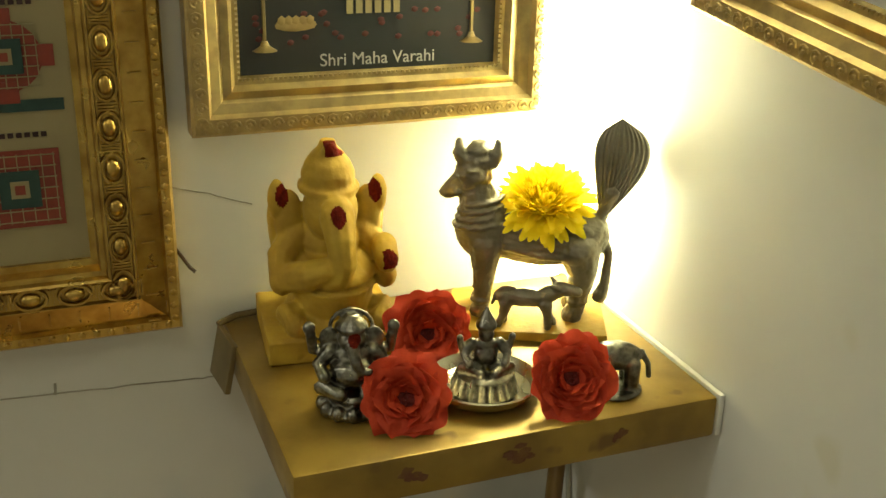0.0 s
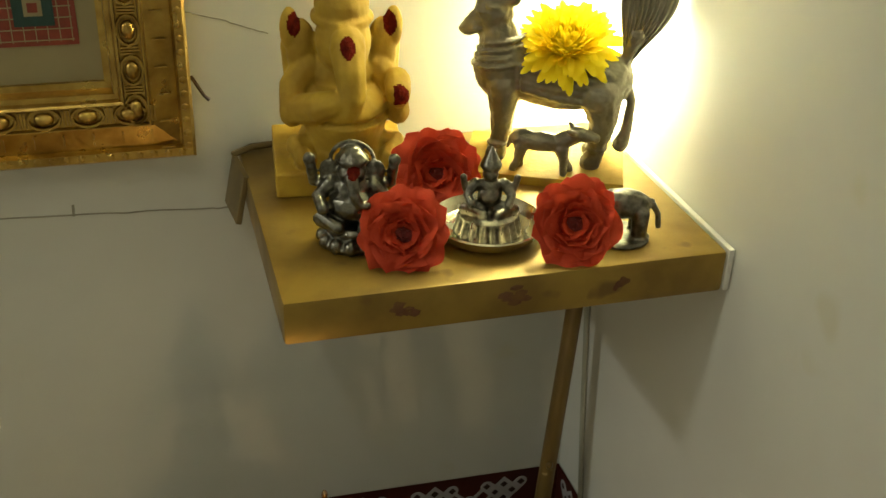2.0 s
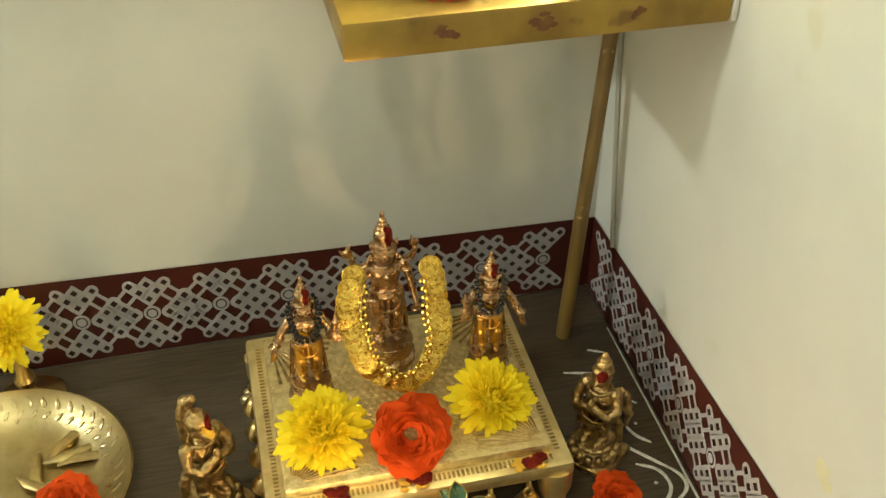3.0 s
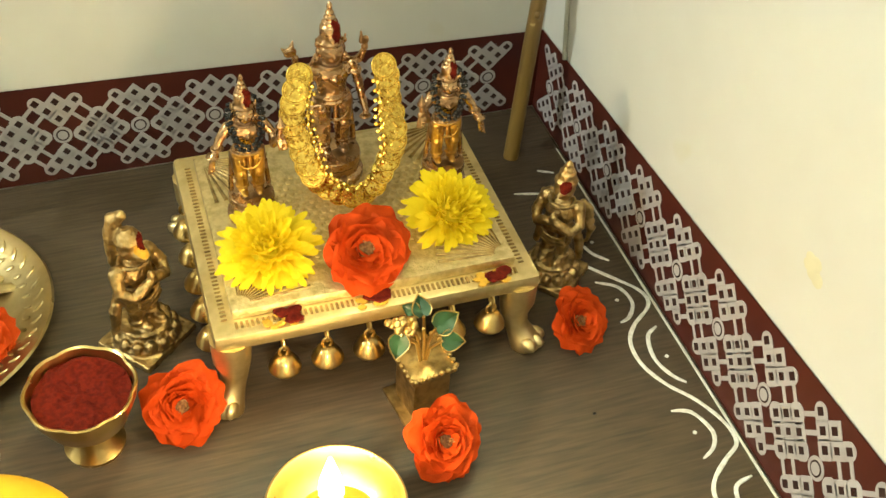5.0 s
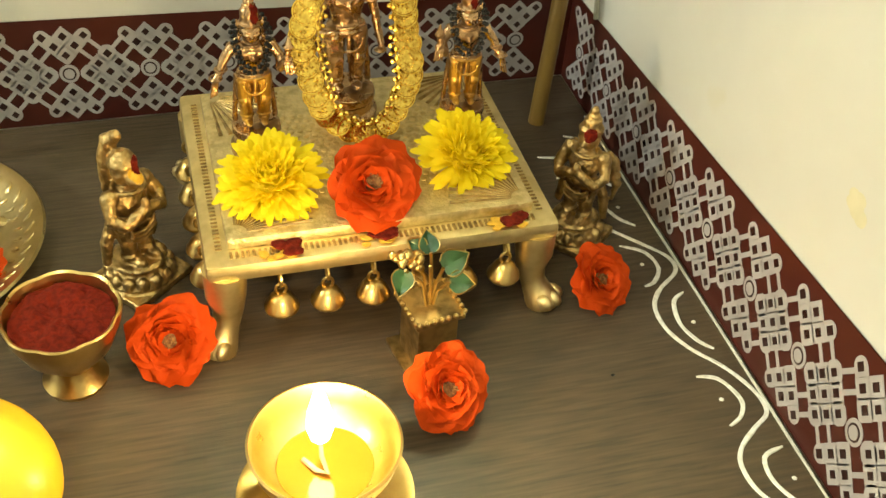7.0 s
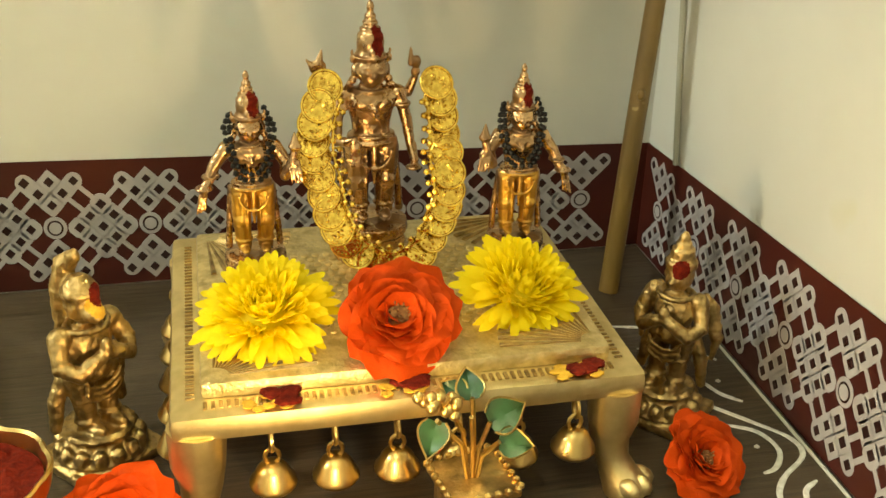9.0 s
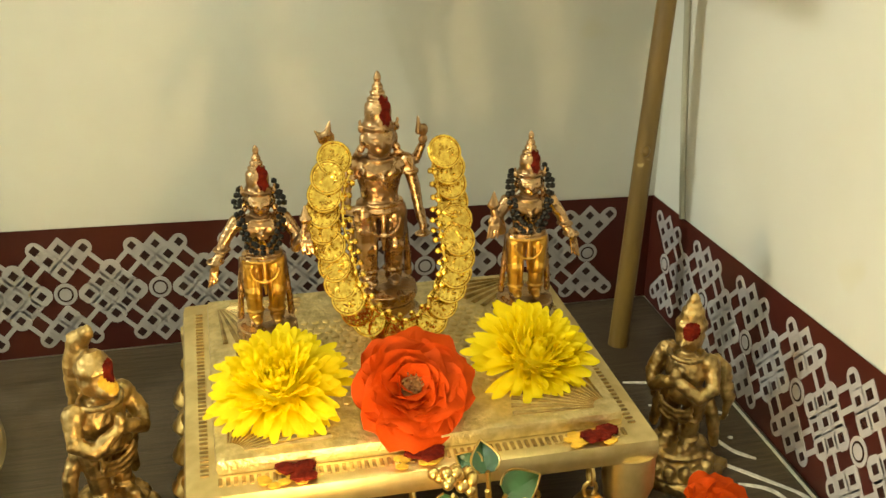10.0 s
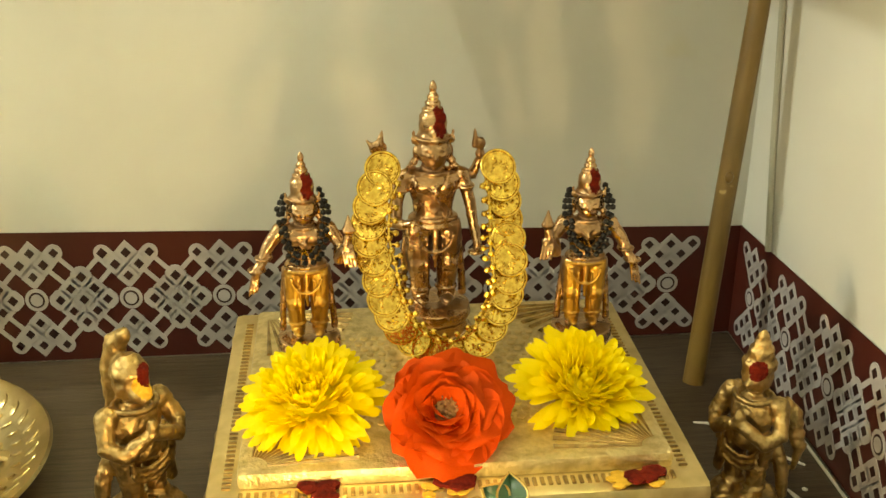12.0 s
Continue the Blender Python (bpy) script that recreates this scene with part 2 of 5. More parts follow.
def to_mesh(name, bm, mats, smooth=True, sharp=38):
    me = bpy.data.meshes.new(name)
    bmesh.ops.recalc_face_normals(bm, faces=bm.faces[:])
    if smooth:
        for f in bm.faces:
            f.smooth = True
        lim = radians(sharp)
        for e in bm.edges:
            if len(e.link_faces) == 2 and e.calc_face_angle(0) > lim:
                e.smooth = False
    bm.to_mesh(me)
    bm.free()
    for m in (mats if isinstance(mats, (list, tuple)) else [mats]):
        me.materials.append(m)
    return me


def part(name, bm, material, parent=None, label="", smooth=True, at=None, sharp=38):
    ob = new(name, to_mesh(name, bm, material, smooth, sharp))
    ob.parent = parent
    if at is not None:
        ob.matrix_basis = at
    return tagged(ob, label) if label else ob


def thing(name, label, category, at, group="", kind=""):
    ob = new(name)
    ob.empty_display_size = 0.01
    ob.matrix_basis = at
    return tagged(ob, label, category, group, kind)


def solid(name, bm, material, label, category, at=None, group="", kind="", smooth=True, sharp=38):
    ob = part(name, bm, material, None, "", smooth, at, sharp)
    return tagged(ob, label, category, group, kind)


def slab(name, size, c, material, label, kind="structure", category="", bevel=0.0):
    bm = bmesh.new()
    box(bm, size, (0, 0, 0), bevel)
    return solid(name, bm, material, label, category or name.split("_")[0], pose(*c), kind=kind)


def ribbon(bm, pts, width, z0, z1, mi=0):
    """A flat stroke on a level surface, rounded by its points, from height z0 to z1."""
    pts = [Vector((p[0], p[1], 0)) for p in pts]
    fine = []
    for i in range(len(pts) - 1):
        p0, p1, p2, p3 = pts[max(i - 1, 0)], pts[i], pts[i + 1], pts[min(i + 2, len(pts) - 1)]
        for s in range(6):
            t = s / 6
            fine.append(0.5 * (2 * p1 + (p2 - p0) * t + (2 * p0 - 5 * p1 + 4 * p2 - p3) * t * t + (3 * p1 - p0 - 3 * p2 + p3) * t ** 3))
    fine.append(pts[-1])
    rows = []
    for i, p in enumerate(fine):
        d = (fine[min(i + 1, len(fine) - 1)] - fine[max(i - 1, 0)]).normalized()
        s = Vector((-d.y, d.x, 0))
        end = min(i, len(fine) - 1 - i)
        w = width * (0.45 + 0.55 * min(1, end / 3)) * (0.9 + 0.22 * noise.noise(p * 90)) / 2
        rows.append([bm.verts.new((*(p + s * w).xy, z0)), bm.verts.new((*(p + s * w * 0.7).xy, z1)), bm.verts.new((*(p - s * w * 0.7).xy, z1)), bm.verts.new((*(p - s * w).xy, z0))])
    for a, b in zip(rows, rows[1:]):
        for k in range(3):
            bm.faces.new((a[k], a[k + 1], b[k + 1], b[k])).material_index = mi


# ---------------- the room ----------------
slab("wall_back", (4.2, 0.10, 2.62), (-2.0, 0.05, 0.54), PAINT, "cream painted plaster wall behind the altar", category="wall")
slab("wall_right", (0.10, 2.5, 2.62), (0.05, -1.25, 0.54), PAINT, "cream painted plaster side wall", category="wall")
slab("wall_left", (0.10, 2.5, 2.62), (-4.05, -1.25, 0.54), PAINT, "cream painted plaster wall", category="wall")
slab("wall_front", (4.2, 0.10, 2.62), (-2.0, -2.55, 0.54), PAINT, "cream painted plaster wall", category="wall")
slab("ceiling", (4.2, 2.7, 0.10), (-2.0, -1.25, 1.90), CEILING, "white painted ceiling", category="ceiling")
slab("floor", (4.2, 2.7, 0.10), (-2.0, -1.25, -0.80), FLOOR_TILE, "beige tiled floor", category="floor")
counter = thing("altar_counter", "dark brown wood-grain laminate altar counter", "counter", pose(-0.601, -0.281, -0.75))
bm = bmesh.new()
box(bm, (1.20, 0.56, 0.036), (0, 0, 0.732), 0.002)
part("countertop", bm, WOOD, counter)
bm = bmesh.new()
box(bm, (1.17, 0.53, 0.714), (0, 0.014, 0.357), 0.002)
part("cabinet_body", bm, WOOD, counter)
bm = bmesh.new()
lathe(bm, [(0.17, 0.03), (0.17, 0.005), (0.155, 0.0)], 40, (-3.0, -0.38, 1.815))
solid("ceiling_light", bm, LAMP_GLOW, "round white ceiling light", "lamp")

# hairline cracks in the plaster
bm = bmesh.new()


def crack(bm, pts, r=0.0006):
    fine = []
    for (x0, z0), (x1, z1) in zip(pts, pts[1:]):
        for s in range(8):
            t = s / 8
            fine.append((x0 + (x1 - x0) * t, -0.0002, z0 + (z1 - z0) * t + 0.001 * noise.noise(Vector((x0 + t, z0 * 9, t * 5)))))
    tube(bm, fine, r, 4)


crack(bm, [(-0.52, 0.377), (-0.405, 0.375), (-0.30, 0.370), (-0.266, 0.368)])
crack(bm, [(-0.373, 0.381), (-0.3735, 0.371)], 0.0009)
crack(bm, [(-0.292, 0.508), (-0.262, 0.499), (-0.236, 0.489)], 0.0004)
solid("wall_crack", bm, CRACK, "hairline cracks in the plaster wall", "crack", kind="structure")

bm = bmesh.new()
for i in range(7):
    blob(bm, (-0.0001, -0.409 + 0.006 * math.sin(i * 2.1), 0.169 + 0.005 * math.cos(i * 1.7)), (0.0003, 0.0055, 0.0045), detail=2)
solid("turmeric_smear", bm, mat("turmeric_smear", (0.66, 0.62, 0.42), 0.7, 0, None, 60, 0.2), "faint yellow turmeric smear on the side wall", "stain", kind="structure")

# ---------------- kolam border tape on both walls ----------------
PITCH = 0.0632


def motif(bm, centre, high, to3d):
    """One repeat of the looped lattice: rotated square loops, each with a dark dot, round a ringed disc."""
    u = PITCH / 8
    k = high / 0.0885

    def poly(pts, lift, mi):
        vs = [bm.verts.new(to3d(centre + x * u, high * 0.49 + y * u * k, lift)) for x, y in pts]
        low = [bm.verts.new(to3d(centre + x * u, high * 0.49 + y * u * k, 0.0002)) for x, y in pts]
        bm.faces.new(vs).material_index = mi
        for i in range(len(vs)):
            j = (i + 1) % len(vs)
            bm.faces.new((low[i], low[j], vs[j], vs[i])).material_index = mi

    def diamond(x, y, r, lift, mi, soft=0.0):
        if soft:
            pts = []
            for q in range(4):
                a = q * math.pi / 2
                for e in (-0.5, 0, 0.5):
                    b = a + e * soft
                    rr = r * (1 - 0.22 * soft)
                    pts.append((x + rr * math.cos(b), y + rr * math.sin(b)))
            poly(pts, lift, mi)
        else:
            poly([(x + r, y), (x, y + r), (x - r, y), (x, y - r)], lift, mi)

    def lobe(x, y, dx, dy, lift):
        a0 = math.atan2(dy, dx)
        r = 0.72
        pts = [(x + r * math.cos(a0 + b), y + r * math.sin(a0 + b)) for b in [(-90 + 22.5 * i) * math.pi / 180 for i in range(9)]]
        back = 0.72
        pts += [(x + r * math.cos(a0 + math.pi / 2) - back * math.cos(a0), y + r * math.sin(a0 + math.pi / 2) - back * math.sin(a0)),
                (x + r * math.cos(a0 - math.pi / 2) - back * math.cos(a0), y + r * math.sin(a0 - math.pi / 2) - back * math.sin(a0))]
        poly(pts, lift, 0)

    rnd = random.Random(int(centre * 9999))
    dots = []
    for s in (1, -1):
        for x, y in ((0, 2), (-1, 3), (1, 3), (0, 4)):
            diamond(x, y * s, 1.06, 0.0006, 0, 0.35 if y == 2 else 0)
            dots.append((x, y * s))
        for x in (-2, 2):
            lobe(x, 4 * s, x, 4 * s * 0.5, 0.0006)
            dots.append((x, 4 * s))
    for x, y in ((4, 0), (3, 1), (3, -1), (5, 1), (5, -1)):
        diamond(x, y, 1.06, 0.0006, 0)
        dots.append((x, y))
    for x, y in ((2, 0), (6, 0), (4, 2), (4, -2)):
        diamond(x, y, 1.12, 0.0006, 0, 0.75)
        dots.append((x, y))
    # strokes that frame the open squares
    for x, y, dx, dy in ((1, 3, 2, -2), (1, -3, 2, 2), (7, 3, -2, -2), (7, -3, -2, 2), (2, 4, 2, -2), (2, -4, 2, 2), (6, 4, -2, -2), (6, -4, -2, 2)):
        n = (-dy / 2.83, dx / 2.83)
        w = 0.20
        poly([(x + n[0] * w, y + n[1] * w), (x + dx + n[0] * w, y + dy + n[1] * w), (x + dx - n[0] * w, y + dy - n[1] * w), (x - n[0] * w, y - n[1] * w)], 0.0005, 0)
    for x, y in dots:
        diamond(x, y, 0.40 + 0.08 * rnd.random(), 0.0009, 1)
    ring = lambda r: [(r * math.cos(i * math.pi / 10), r * math.sin(i * math.pi / 10)) for i in range(20)]
    poly(ring(0.98), 0.0006, 0)
    poly(ring(0.68), 0.0008, 1)
    poly(ring(0.52), 0.0010, 0)


def border(name, length, slope, to3d, offset, label):
    bm = bmesh.new()
    base = []
    n = 12
    for lift in (0.0002, 0.0008):
        base.append([[bm.verts.new(to3d(length * i / n, z, lift - 0.0006)) for i in range(n + 1)] for z in (0.0005, None) if z is not None])
        base[-1].append([bm.verts.new(to3d(length * i / n, 0.085 + slope * length * i / n, lift - 0.0006)) for i in range(n + 1)])
    for (lo, hi) in base:
        for i in range(n):
            bm.faces.new((lo[i], lo[i + 1], hi[i + 1], hi[i]))
    strip = solid(name, bm, TAPE, label, "border tape", kind="structure", smooth=False)
    c = offset
    while c < length - 0.02:
        bm = bmesh.new()
        motif(bm, c, 0.085 + slope * c, to3d)
        part("motif", bm, [TAPE_WHITE, TAPE_DARK], strip, smooth=False)
        c += PITCH
    return strip


border("trim_back", 0.76, 0.025, lambda s, z, d: (-s, -0.0012 - d, z), 0.0515, "maroon border tape with white looped lattice print")
border("trim_right", 0.66, 0.055, lambda s, z, d: (-0.0012 - d, -s, z), 0.0330, "maroon border tape with white looped lattice print along the side wall")

# white line drawing on the counter
bm = bmesh.new()
STROKES = [
    [(-0.034, -0.194), (-0.029, -0.208), (-0.019, -0.219)],
    [(-0.062, -0.196), (-0.045, -0.215), (-0.023, -0.240), (-0.009, -0.258), (-0.010, -0.274), (-0.030, -0.290), (-0.041, -0.306), (-0.042, -0.328), (-0.033, -0.350), (-0.018, -0.370), (-0.008, -0.393), (-0.008, -0.412), (-0.023, -0.423), (-0.038, -0.435), (-0.045, -0.448), (-0.044, -0.467), (-0.034, -0.484), (-0.018, -0.502), (-0.008, -0.53)],
    [(-0.041, -0.239), (-0.025, -0.249), (-0.021, -0.267), (-0.030, -0.281), (-0.040, -0.285)],
    [(-0.014, -0.296), (-0.025, -0.304), (-0.030, -0.325), (-0.025, -0.343), (-0.017, -0.353)],
    [(-0.041, -0.374), (-0.027, -0.379), (-0.020, -0.398), (-0.026, -0.411), (-0.038, -0.418)],
    [(-0.012, -0.440), (-0.027, -0.445), (-0.031, -0.461), (-0.025, -0.478), (-0.015, -0.488)],
    [(-0.066, -0.120), (-0.040, -0.126)], [(-0.060, -0.150), (-0.030, -0.158), (-0.014, -0.172)], [(-0.034, -0.095), (-0.020, -0.102)],
]
for s in STROKES:
    ribbon(bm, s, 0.0036, 0.0002, 0.0008)
for x, y in ((-0.032, -0.262), (-0.020, -0.326), (-0.033, -0.396), (-0.017, -0.464), (-0.024, -0.195), (-0.045, -0.172)):
    blob(bm, (x, y, 0.0004), (0.0019, 0.0019, 0.0006), detail=1)
ribbon(bm, [(-0.530, -0.262), (-0.515, -0.263), (-0.5015, -0.2635)], 0.0032, 0.0002, 0.0008)
ribbon(bm, [(-0.5005, -0.262), (-0.5010, -0.278), (-0.5015, -0.292)], 0.0032, 0.0002, 0.0008)
solid("kolam_drawing", bm, CHALK, "white hand-drawn wavy line design on the counter", "drawing", kind="structure")
# thin pale line along the foot of the side wall
bm = bmesh.new()
ribbon(bm, [(-0.0045, -0.07), (-0.0045, -0.30), (-0.0045, -0.55)], 0.0022, 0.0002, 0.0012)
solid("pale_line", bm, WHITE_EDGE, "thin pale line where counter meets wall", "sealant", kind="structure")

# ---------------- shelf in the corner ----------------
SHELF = 0.412
shelf = thing("wall_shelf", "small corner shelf wrapped in gold paper with kumkum dabs", "shelf", pose(0, 0, 0))
bm = bmesh.new()
box(bm, (0.2575, 0.200, 0.026), (-0.134, -0.102, SHELF - 0.013), 0.0025)
for v in bm.verts:
    v.co.z += 0.0006 * noise.noise(v.co * 30)
part("board", bm, GOLD_FOIL, shelf)
for x, w in ((-0.199, 0.010), (-0.135, 0.013), (-0.071, 0.008)):
    bm = bmesh.new()
    for i in range(12):
        blob(bm, (x + random.gauss(0, w * 0.30), -0.2022, SHELF - 0.012 + random.gauss(0, 0.0020)), (w * random.uniform(0.16, 0.40), 0.0003, random.uniform(0.0012, 0.0028)), detail=1)
    part("kumkum_dab", bm, OLD_DAB, shelf, "smeared old brownish kumkum dab")
bm = bmesh.new()
box(bm, (0.004, 0.036, 0.034), (-0.268, -0.030, SHELF - 0.016), 0.001, pose(0, 0, 0, 0, 12, 6))
tube(bm, [(-0.268, -0.012, SHELF + 0.001), (-0.255, -0.008, SHELF + 0.004), (-0.238, -0.006, SHELF + 0.004)], 0.0022, 6)
part("paper_flap", bm, TAPE_BROWN, shelf, "loose brown flap of wrapping at the back corner")
bm = bmesh.new()
box(bm, (0.0035, 0.199, 0.027), (-0.003, -0.1035, SHELF - 0.012), 0.0005)
part("sealant", bm, WHITE_EDGE, shelf, "white sealant strip against the wall")

# rod that props the shelf
bm = bmesh.new()
tube(bm, [(-0.050, -0.070, 0.0), (-0.0385, -0.059, 0.125), (-0.0265, -0.048, 0.245), (-0.0135, -0.035, 0.386)], [0.0072, 0.0068, 0.0066, 0.0064], 14)
blob(bm, (-0.0395, -0.0655, 0.145), (0.003, 0.002, 0.004))
solid("prop_rod", bm, ROD, "slim brown wooden rod leaning in the corner under the shelf", "rod")
# thin grey line down the side wall, close to the corner
bm = bmesh.new()
tube(bm, [(-0.0022, -0.054, 0.088), (-0.0022, -0.040, 0.160), (-0.0022, -0.024, 0.260), (-0.0022, -0.010, 0.386)], 0.0024, 8)
solid("wall_line", bm, mat("grey_line", (0.40, 0.39, 0.31), 0.5, 0, None, 30, 0.4), "thin grey line running down the side wall to the counter", "cable")
# glowing tube in the corner
tube_lamp = thing("led_tube_light", "glowing white LED tube standing in the corner above the shelf", "lamp", pose(0, 0, 0))
bm = bmesh.new()
tube(bm, [(-0.032, -0.022, 0.426), (-0.032, -0.022, 0.9), (-0.032, -0.022, 1.60)], 0.0110, 14)
part("tube", bm, TUBE, tube_lamp)
for z in (1.612,):
    bm = bmesh.new()
    lathe(bm, [(0.008, -0.012), (0.0105, -0.010), (0.0105, 0.011), (0.008, 0.0125)], 16, (-0.032, -0.022, z))
    box(bm, (0.024, 0.024, 0.010), (-0.0145, -0.0125, z), 0.002)
    part("end_cap", bm, WHITE_EDGE, tube_lamp)

# added unseen fill tube under the ceiling, brightens the altar from the front
ceiling_tube = thing("fill_tube_light", "added unseen fill tube in a white batten hung from the ceiling", "lamp", pose(-0.72, -1.05, 1.70, 0, 0, 90))
bm = bmesh.new()
box(bm, (0.80, 0.022, 0.022), (-0.085, 0, -0.0112), 0.003)
part("batten", bm, WHITE_EDGE, ceiling_tube)
bm = bmesh.new()
tube(bm, [(-0.46, 0, -0.046), (0, 0, -0.046), (0.29, 0, -0.046)], 0.013, 14)
part("tube", bm, FILL_TUBE, ceiling_tube)
for x in (-0.35, 0.18):
    bm = bmesh.new()
    tube(bm, [(x, 0, -0.002), (x, 0, 0.151)], 0.004, 8)
    part("hanger", bm, WHITE_EDGE, ceiling_tube)
for x in (-0.465, 0.295):
    bm = bmesh.new()
    box(bm, (0.012, 0.028, 0.034), (x, 0, -0.046), 0.003)
    part("end_cap", bm, WHITE_EDGE, ceiling_tube)

# ---------------- picture frames ----------------
def frame_profile(kind):
    """(distance in from the outer edge, height off the wall) across one moulding."""
    if kind == "wide":
        return [(0, 0.002), (0, 0.016), (0.002, 0.019), (0.0075, 0.019), (0.009, 0.015), (0.025, 0.019), (0.0265, 0.0245), (0.0275, 0.0245), (0.0282, 0.0215), (0.0408, 0.0215), (0.0415, 0.0245), (0.043, 0.0235), (0.044, 0.020), (0.047, 0.019), (0.048, 0.010), (0.052, 0.009), (0.052, 0.004)]
    return [(0, 0.002), (0, 0.020), (0.002, 0.022), (0.011, 0.022), (0.013, 0.018), (0.019, 0.016), (0.021, 0.014), (0.026, 0.016), (0.029, 0.011), (0.031, 0.011), (0.033, 0.007), (0.035, 0.004)]


def picture_frame(name, x0, x1, z0, z1, kind, material, label, at):
    """A frame from x0 to x1 and z0 to z1, flat on the wall y = 0 of its own space."""
    t = thing(name, label, "picture frame", at)
    prof = frame_profile(kind)
    sides = {"bottom_rail": ((x0, z0), (x1, z0), (0, 1)), "top_rail": ((x1, z1), (x0, z1), (0, -1)), "left_stile": ((x0, z1), (x0, z0), (1, 0)), "right_stile": ((x1, z0), (x1, z1), (-1, 0))}
    for side, (a, b, inn) in sides.items():
        bm = bmesh.new()
        d = Vector((b[0] - a[0], b[1] - a[1])).normalized()
        rows = []
        for end, s in ((a, 1), (b, -1)):
            rows.append([bm.verts.new((end[0] + inn[0] * q + d.x * q * s, -y, end[1] + inn[1] * q + d.y * q * s)) for q, y in prof])
        for i in range(len(prof) - 1):
            bm.faces.new((rows[0][i], rows[0][i + 1], rows[1][i + 1], rows[1][i]))
        rail = part(side, bm, material, t, sharp=25)
        length = (Vector(b) - Vector(a)).length
        # carved ornament along the moulding
        bm = bmesh.new()
        if kind == "wide":
            n = int(length / 0.0250)
            for i in range(1, n - 1):
                p = Vector(a) + d * (i + 0.5) * length / n + Vector(inn) * 0.0345
                c = (p.x, -0.0225, p.y)
                r = (0.0062 if d.x else 0.0044, 0.0036, 0.0062 if d.y else 0.0044)
                blob(bm, c, r)
                ring = [(p.x + 0.0094 * math.cos(q) * (1 if d.x else 0.68), -0.0230, p.y + 0.0094 * math.sin(q) * (1 if d.y else 0.68)) for q in (k * math.pi / 6 for k in range(12))]
                tube(bm, ring, 0.0013, 5, closed=True)
                for off in (-0.0019, 0.0, 0.0019):
                    e = p + d * (length / n / 2 + off)
                    box(bm, (0.0012 if d.x else 0.0105, 0.003, 0.0012 if d.y else 0.0105), (e.x, -0.0222, e.y))
            m = int(length / 0.0088)
            for i in range(1, m):
                p = Vector(a) + d * i * length / m + Vector(inn) * 0.0048
                blob(bm, (p.x, -0.019, p.y), (0.0026, 0.002, 0.0026), detail=1)
                q = p + Vector(inn) * 0.0125
                if i % 2:
                    box(bm, (0.0011 if d.x else 0.008, 0.0012, 0.0011 if d.y else 0.008), (q.x, -0.0185, q.y), rot=Matrix())
        else:
            m = int(length / 0.0088)
            for i in range(1, m):
                p = Vector(a) + d * i * length / m + Vector(inn) * 0.0062
                ring = [(p.x + 0.0032 * math.cos(q), -0.0222, p.y + 0.0032 * math.sin(q)) for q in (k * math.pi / 4 for k in range(7))]
                tube(bm, ring, 0.0009, 5)
                blob(bm, (p.x, -0.022, p.y), (0.0015, 0.0013, 0.0015), detail=1)
            k = int(length / 0.0032)
            for i in range(10, k - 10):
                p = Vector(a) + d * i * length / k + Vector(inn) * 0.0318
                box(bm, (0.0018, 0.0016, 0.0018), (p.x, -0.0105, p.y))
        part("carving", bm, material, rail)
    return t


# wide frame with printed diagram panels
fa = picture_frame("picture_frame", -0.70, -0.291, 0.4165, 1.02, "wide", GOLD_FRAME, "large ornate gilt frame holding red diagram prints on cream paper", pose(0, 0, 0))
bm = bmesh.new()
box(bm, (0.310, 0.003, 0.505), (-0.4955, -0.0045, 0.718))
part("print_sheet", bm, CREAM, fa, "cream printed sheet")


def diagram(x, z, w, parent, round_one=False):
    bm = bmesh.new()
    y = -0.0068
    if round_one:
        ring = [(x + w * 0.5 * math.cos(q), y, z + w * 0.5 * math.sin(q)) for q in (k * math.pi / 10 for k in range(20))]
        f = bm.faces.new([bm.verts.new(p) for p in ring])
        f.material_index = 0
        for dx, dz in ((0.5, 0), (-0.5, 0), (0, 0.5), (0, -0.5)):
            box(bm, (w * 0.3, 0.0008, w * 0.3), (x + dx * w, y - 0.0002, z + dz * w), mi=0)
    else:
        box(bm, (w, 0.0008, w), (x, y, z), mi=0)
    for i in range(-3, 4):
        box(bm, (0.0006, 0.0006, w * 0.9), (x + i * w / 7, y - 0.0006, z), mi=1)
        box(bm, (w * 0.9, 0.0006, 0.0006), (x, y - 0.0006, z + i * w / 7), mi=1)
    box(bm, (w * 0.48, 0.0008, w * 0.48), (x, y - 0.0011, z), mi=2)
    box(bm, (w * 0.22, 0.0008, w * 0.22), (x, y - 0.0015, z), mi=1)
    box(bm, (w * 0.12, 0.0008, w * 0.12), (x, y - 0.0019, z), mi=0)
    part("diagram", bm, [PRINT_RED, CREAM, PRINT_GREEN], parent, "red and green square ritual diagram print", smooth=False)


for col in range(3):
    x = -0.3785 - col * 0.080
    diagram(x, 0.5165, 0.048, fa)
    diagram(x, 0.5960, 0.042, fa, True)
    diagram(x, 0.680, 0.044, fa)
    diagram(x, 0.760, 0.044, fa, True)
    diagram(x, 0.840, 0.044, fa)
    bm = bmesh.new()
    box(bm, (0.052, 0.0008, 0.007), (x + 0.004, -0.0068, 0.567))
    part("caption_bar", bm, PRINT_GREEN, fa, "dark printed caption bar", smooth=False)
    bm = bmesh.new()
    for zz in (0.5495, 0.6265, 0.708):
        for i in range(9):
            box(bm, (0.0032, 0.0006, 0.003), (x - 0.020 + i * 0.0046, -0.0066, zz))
    part("caption_mark", bm, TAPE_DARK, fa, "row of small dark printed marks", smooth=False)

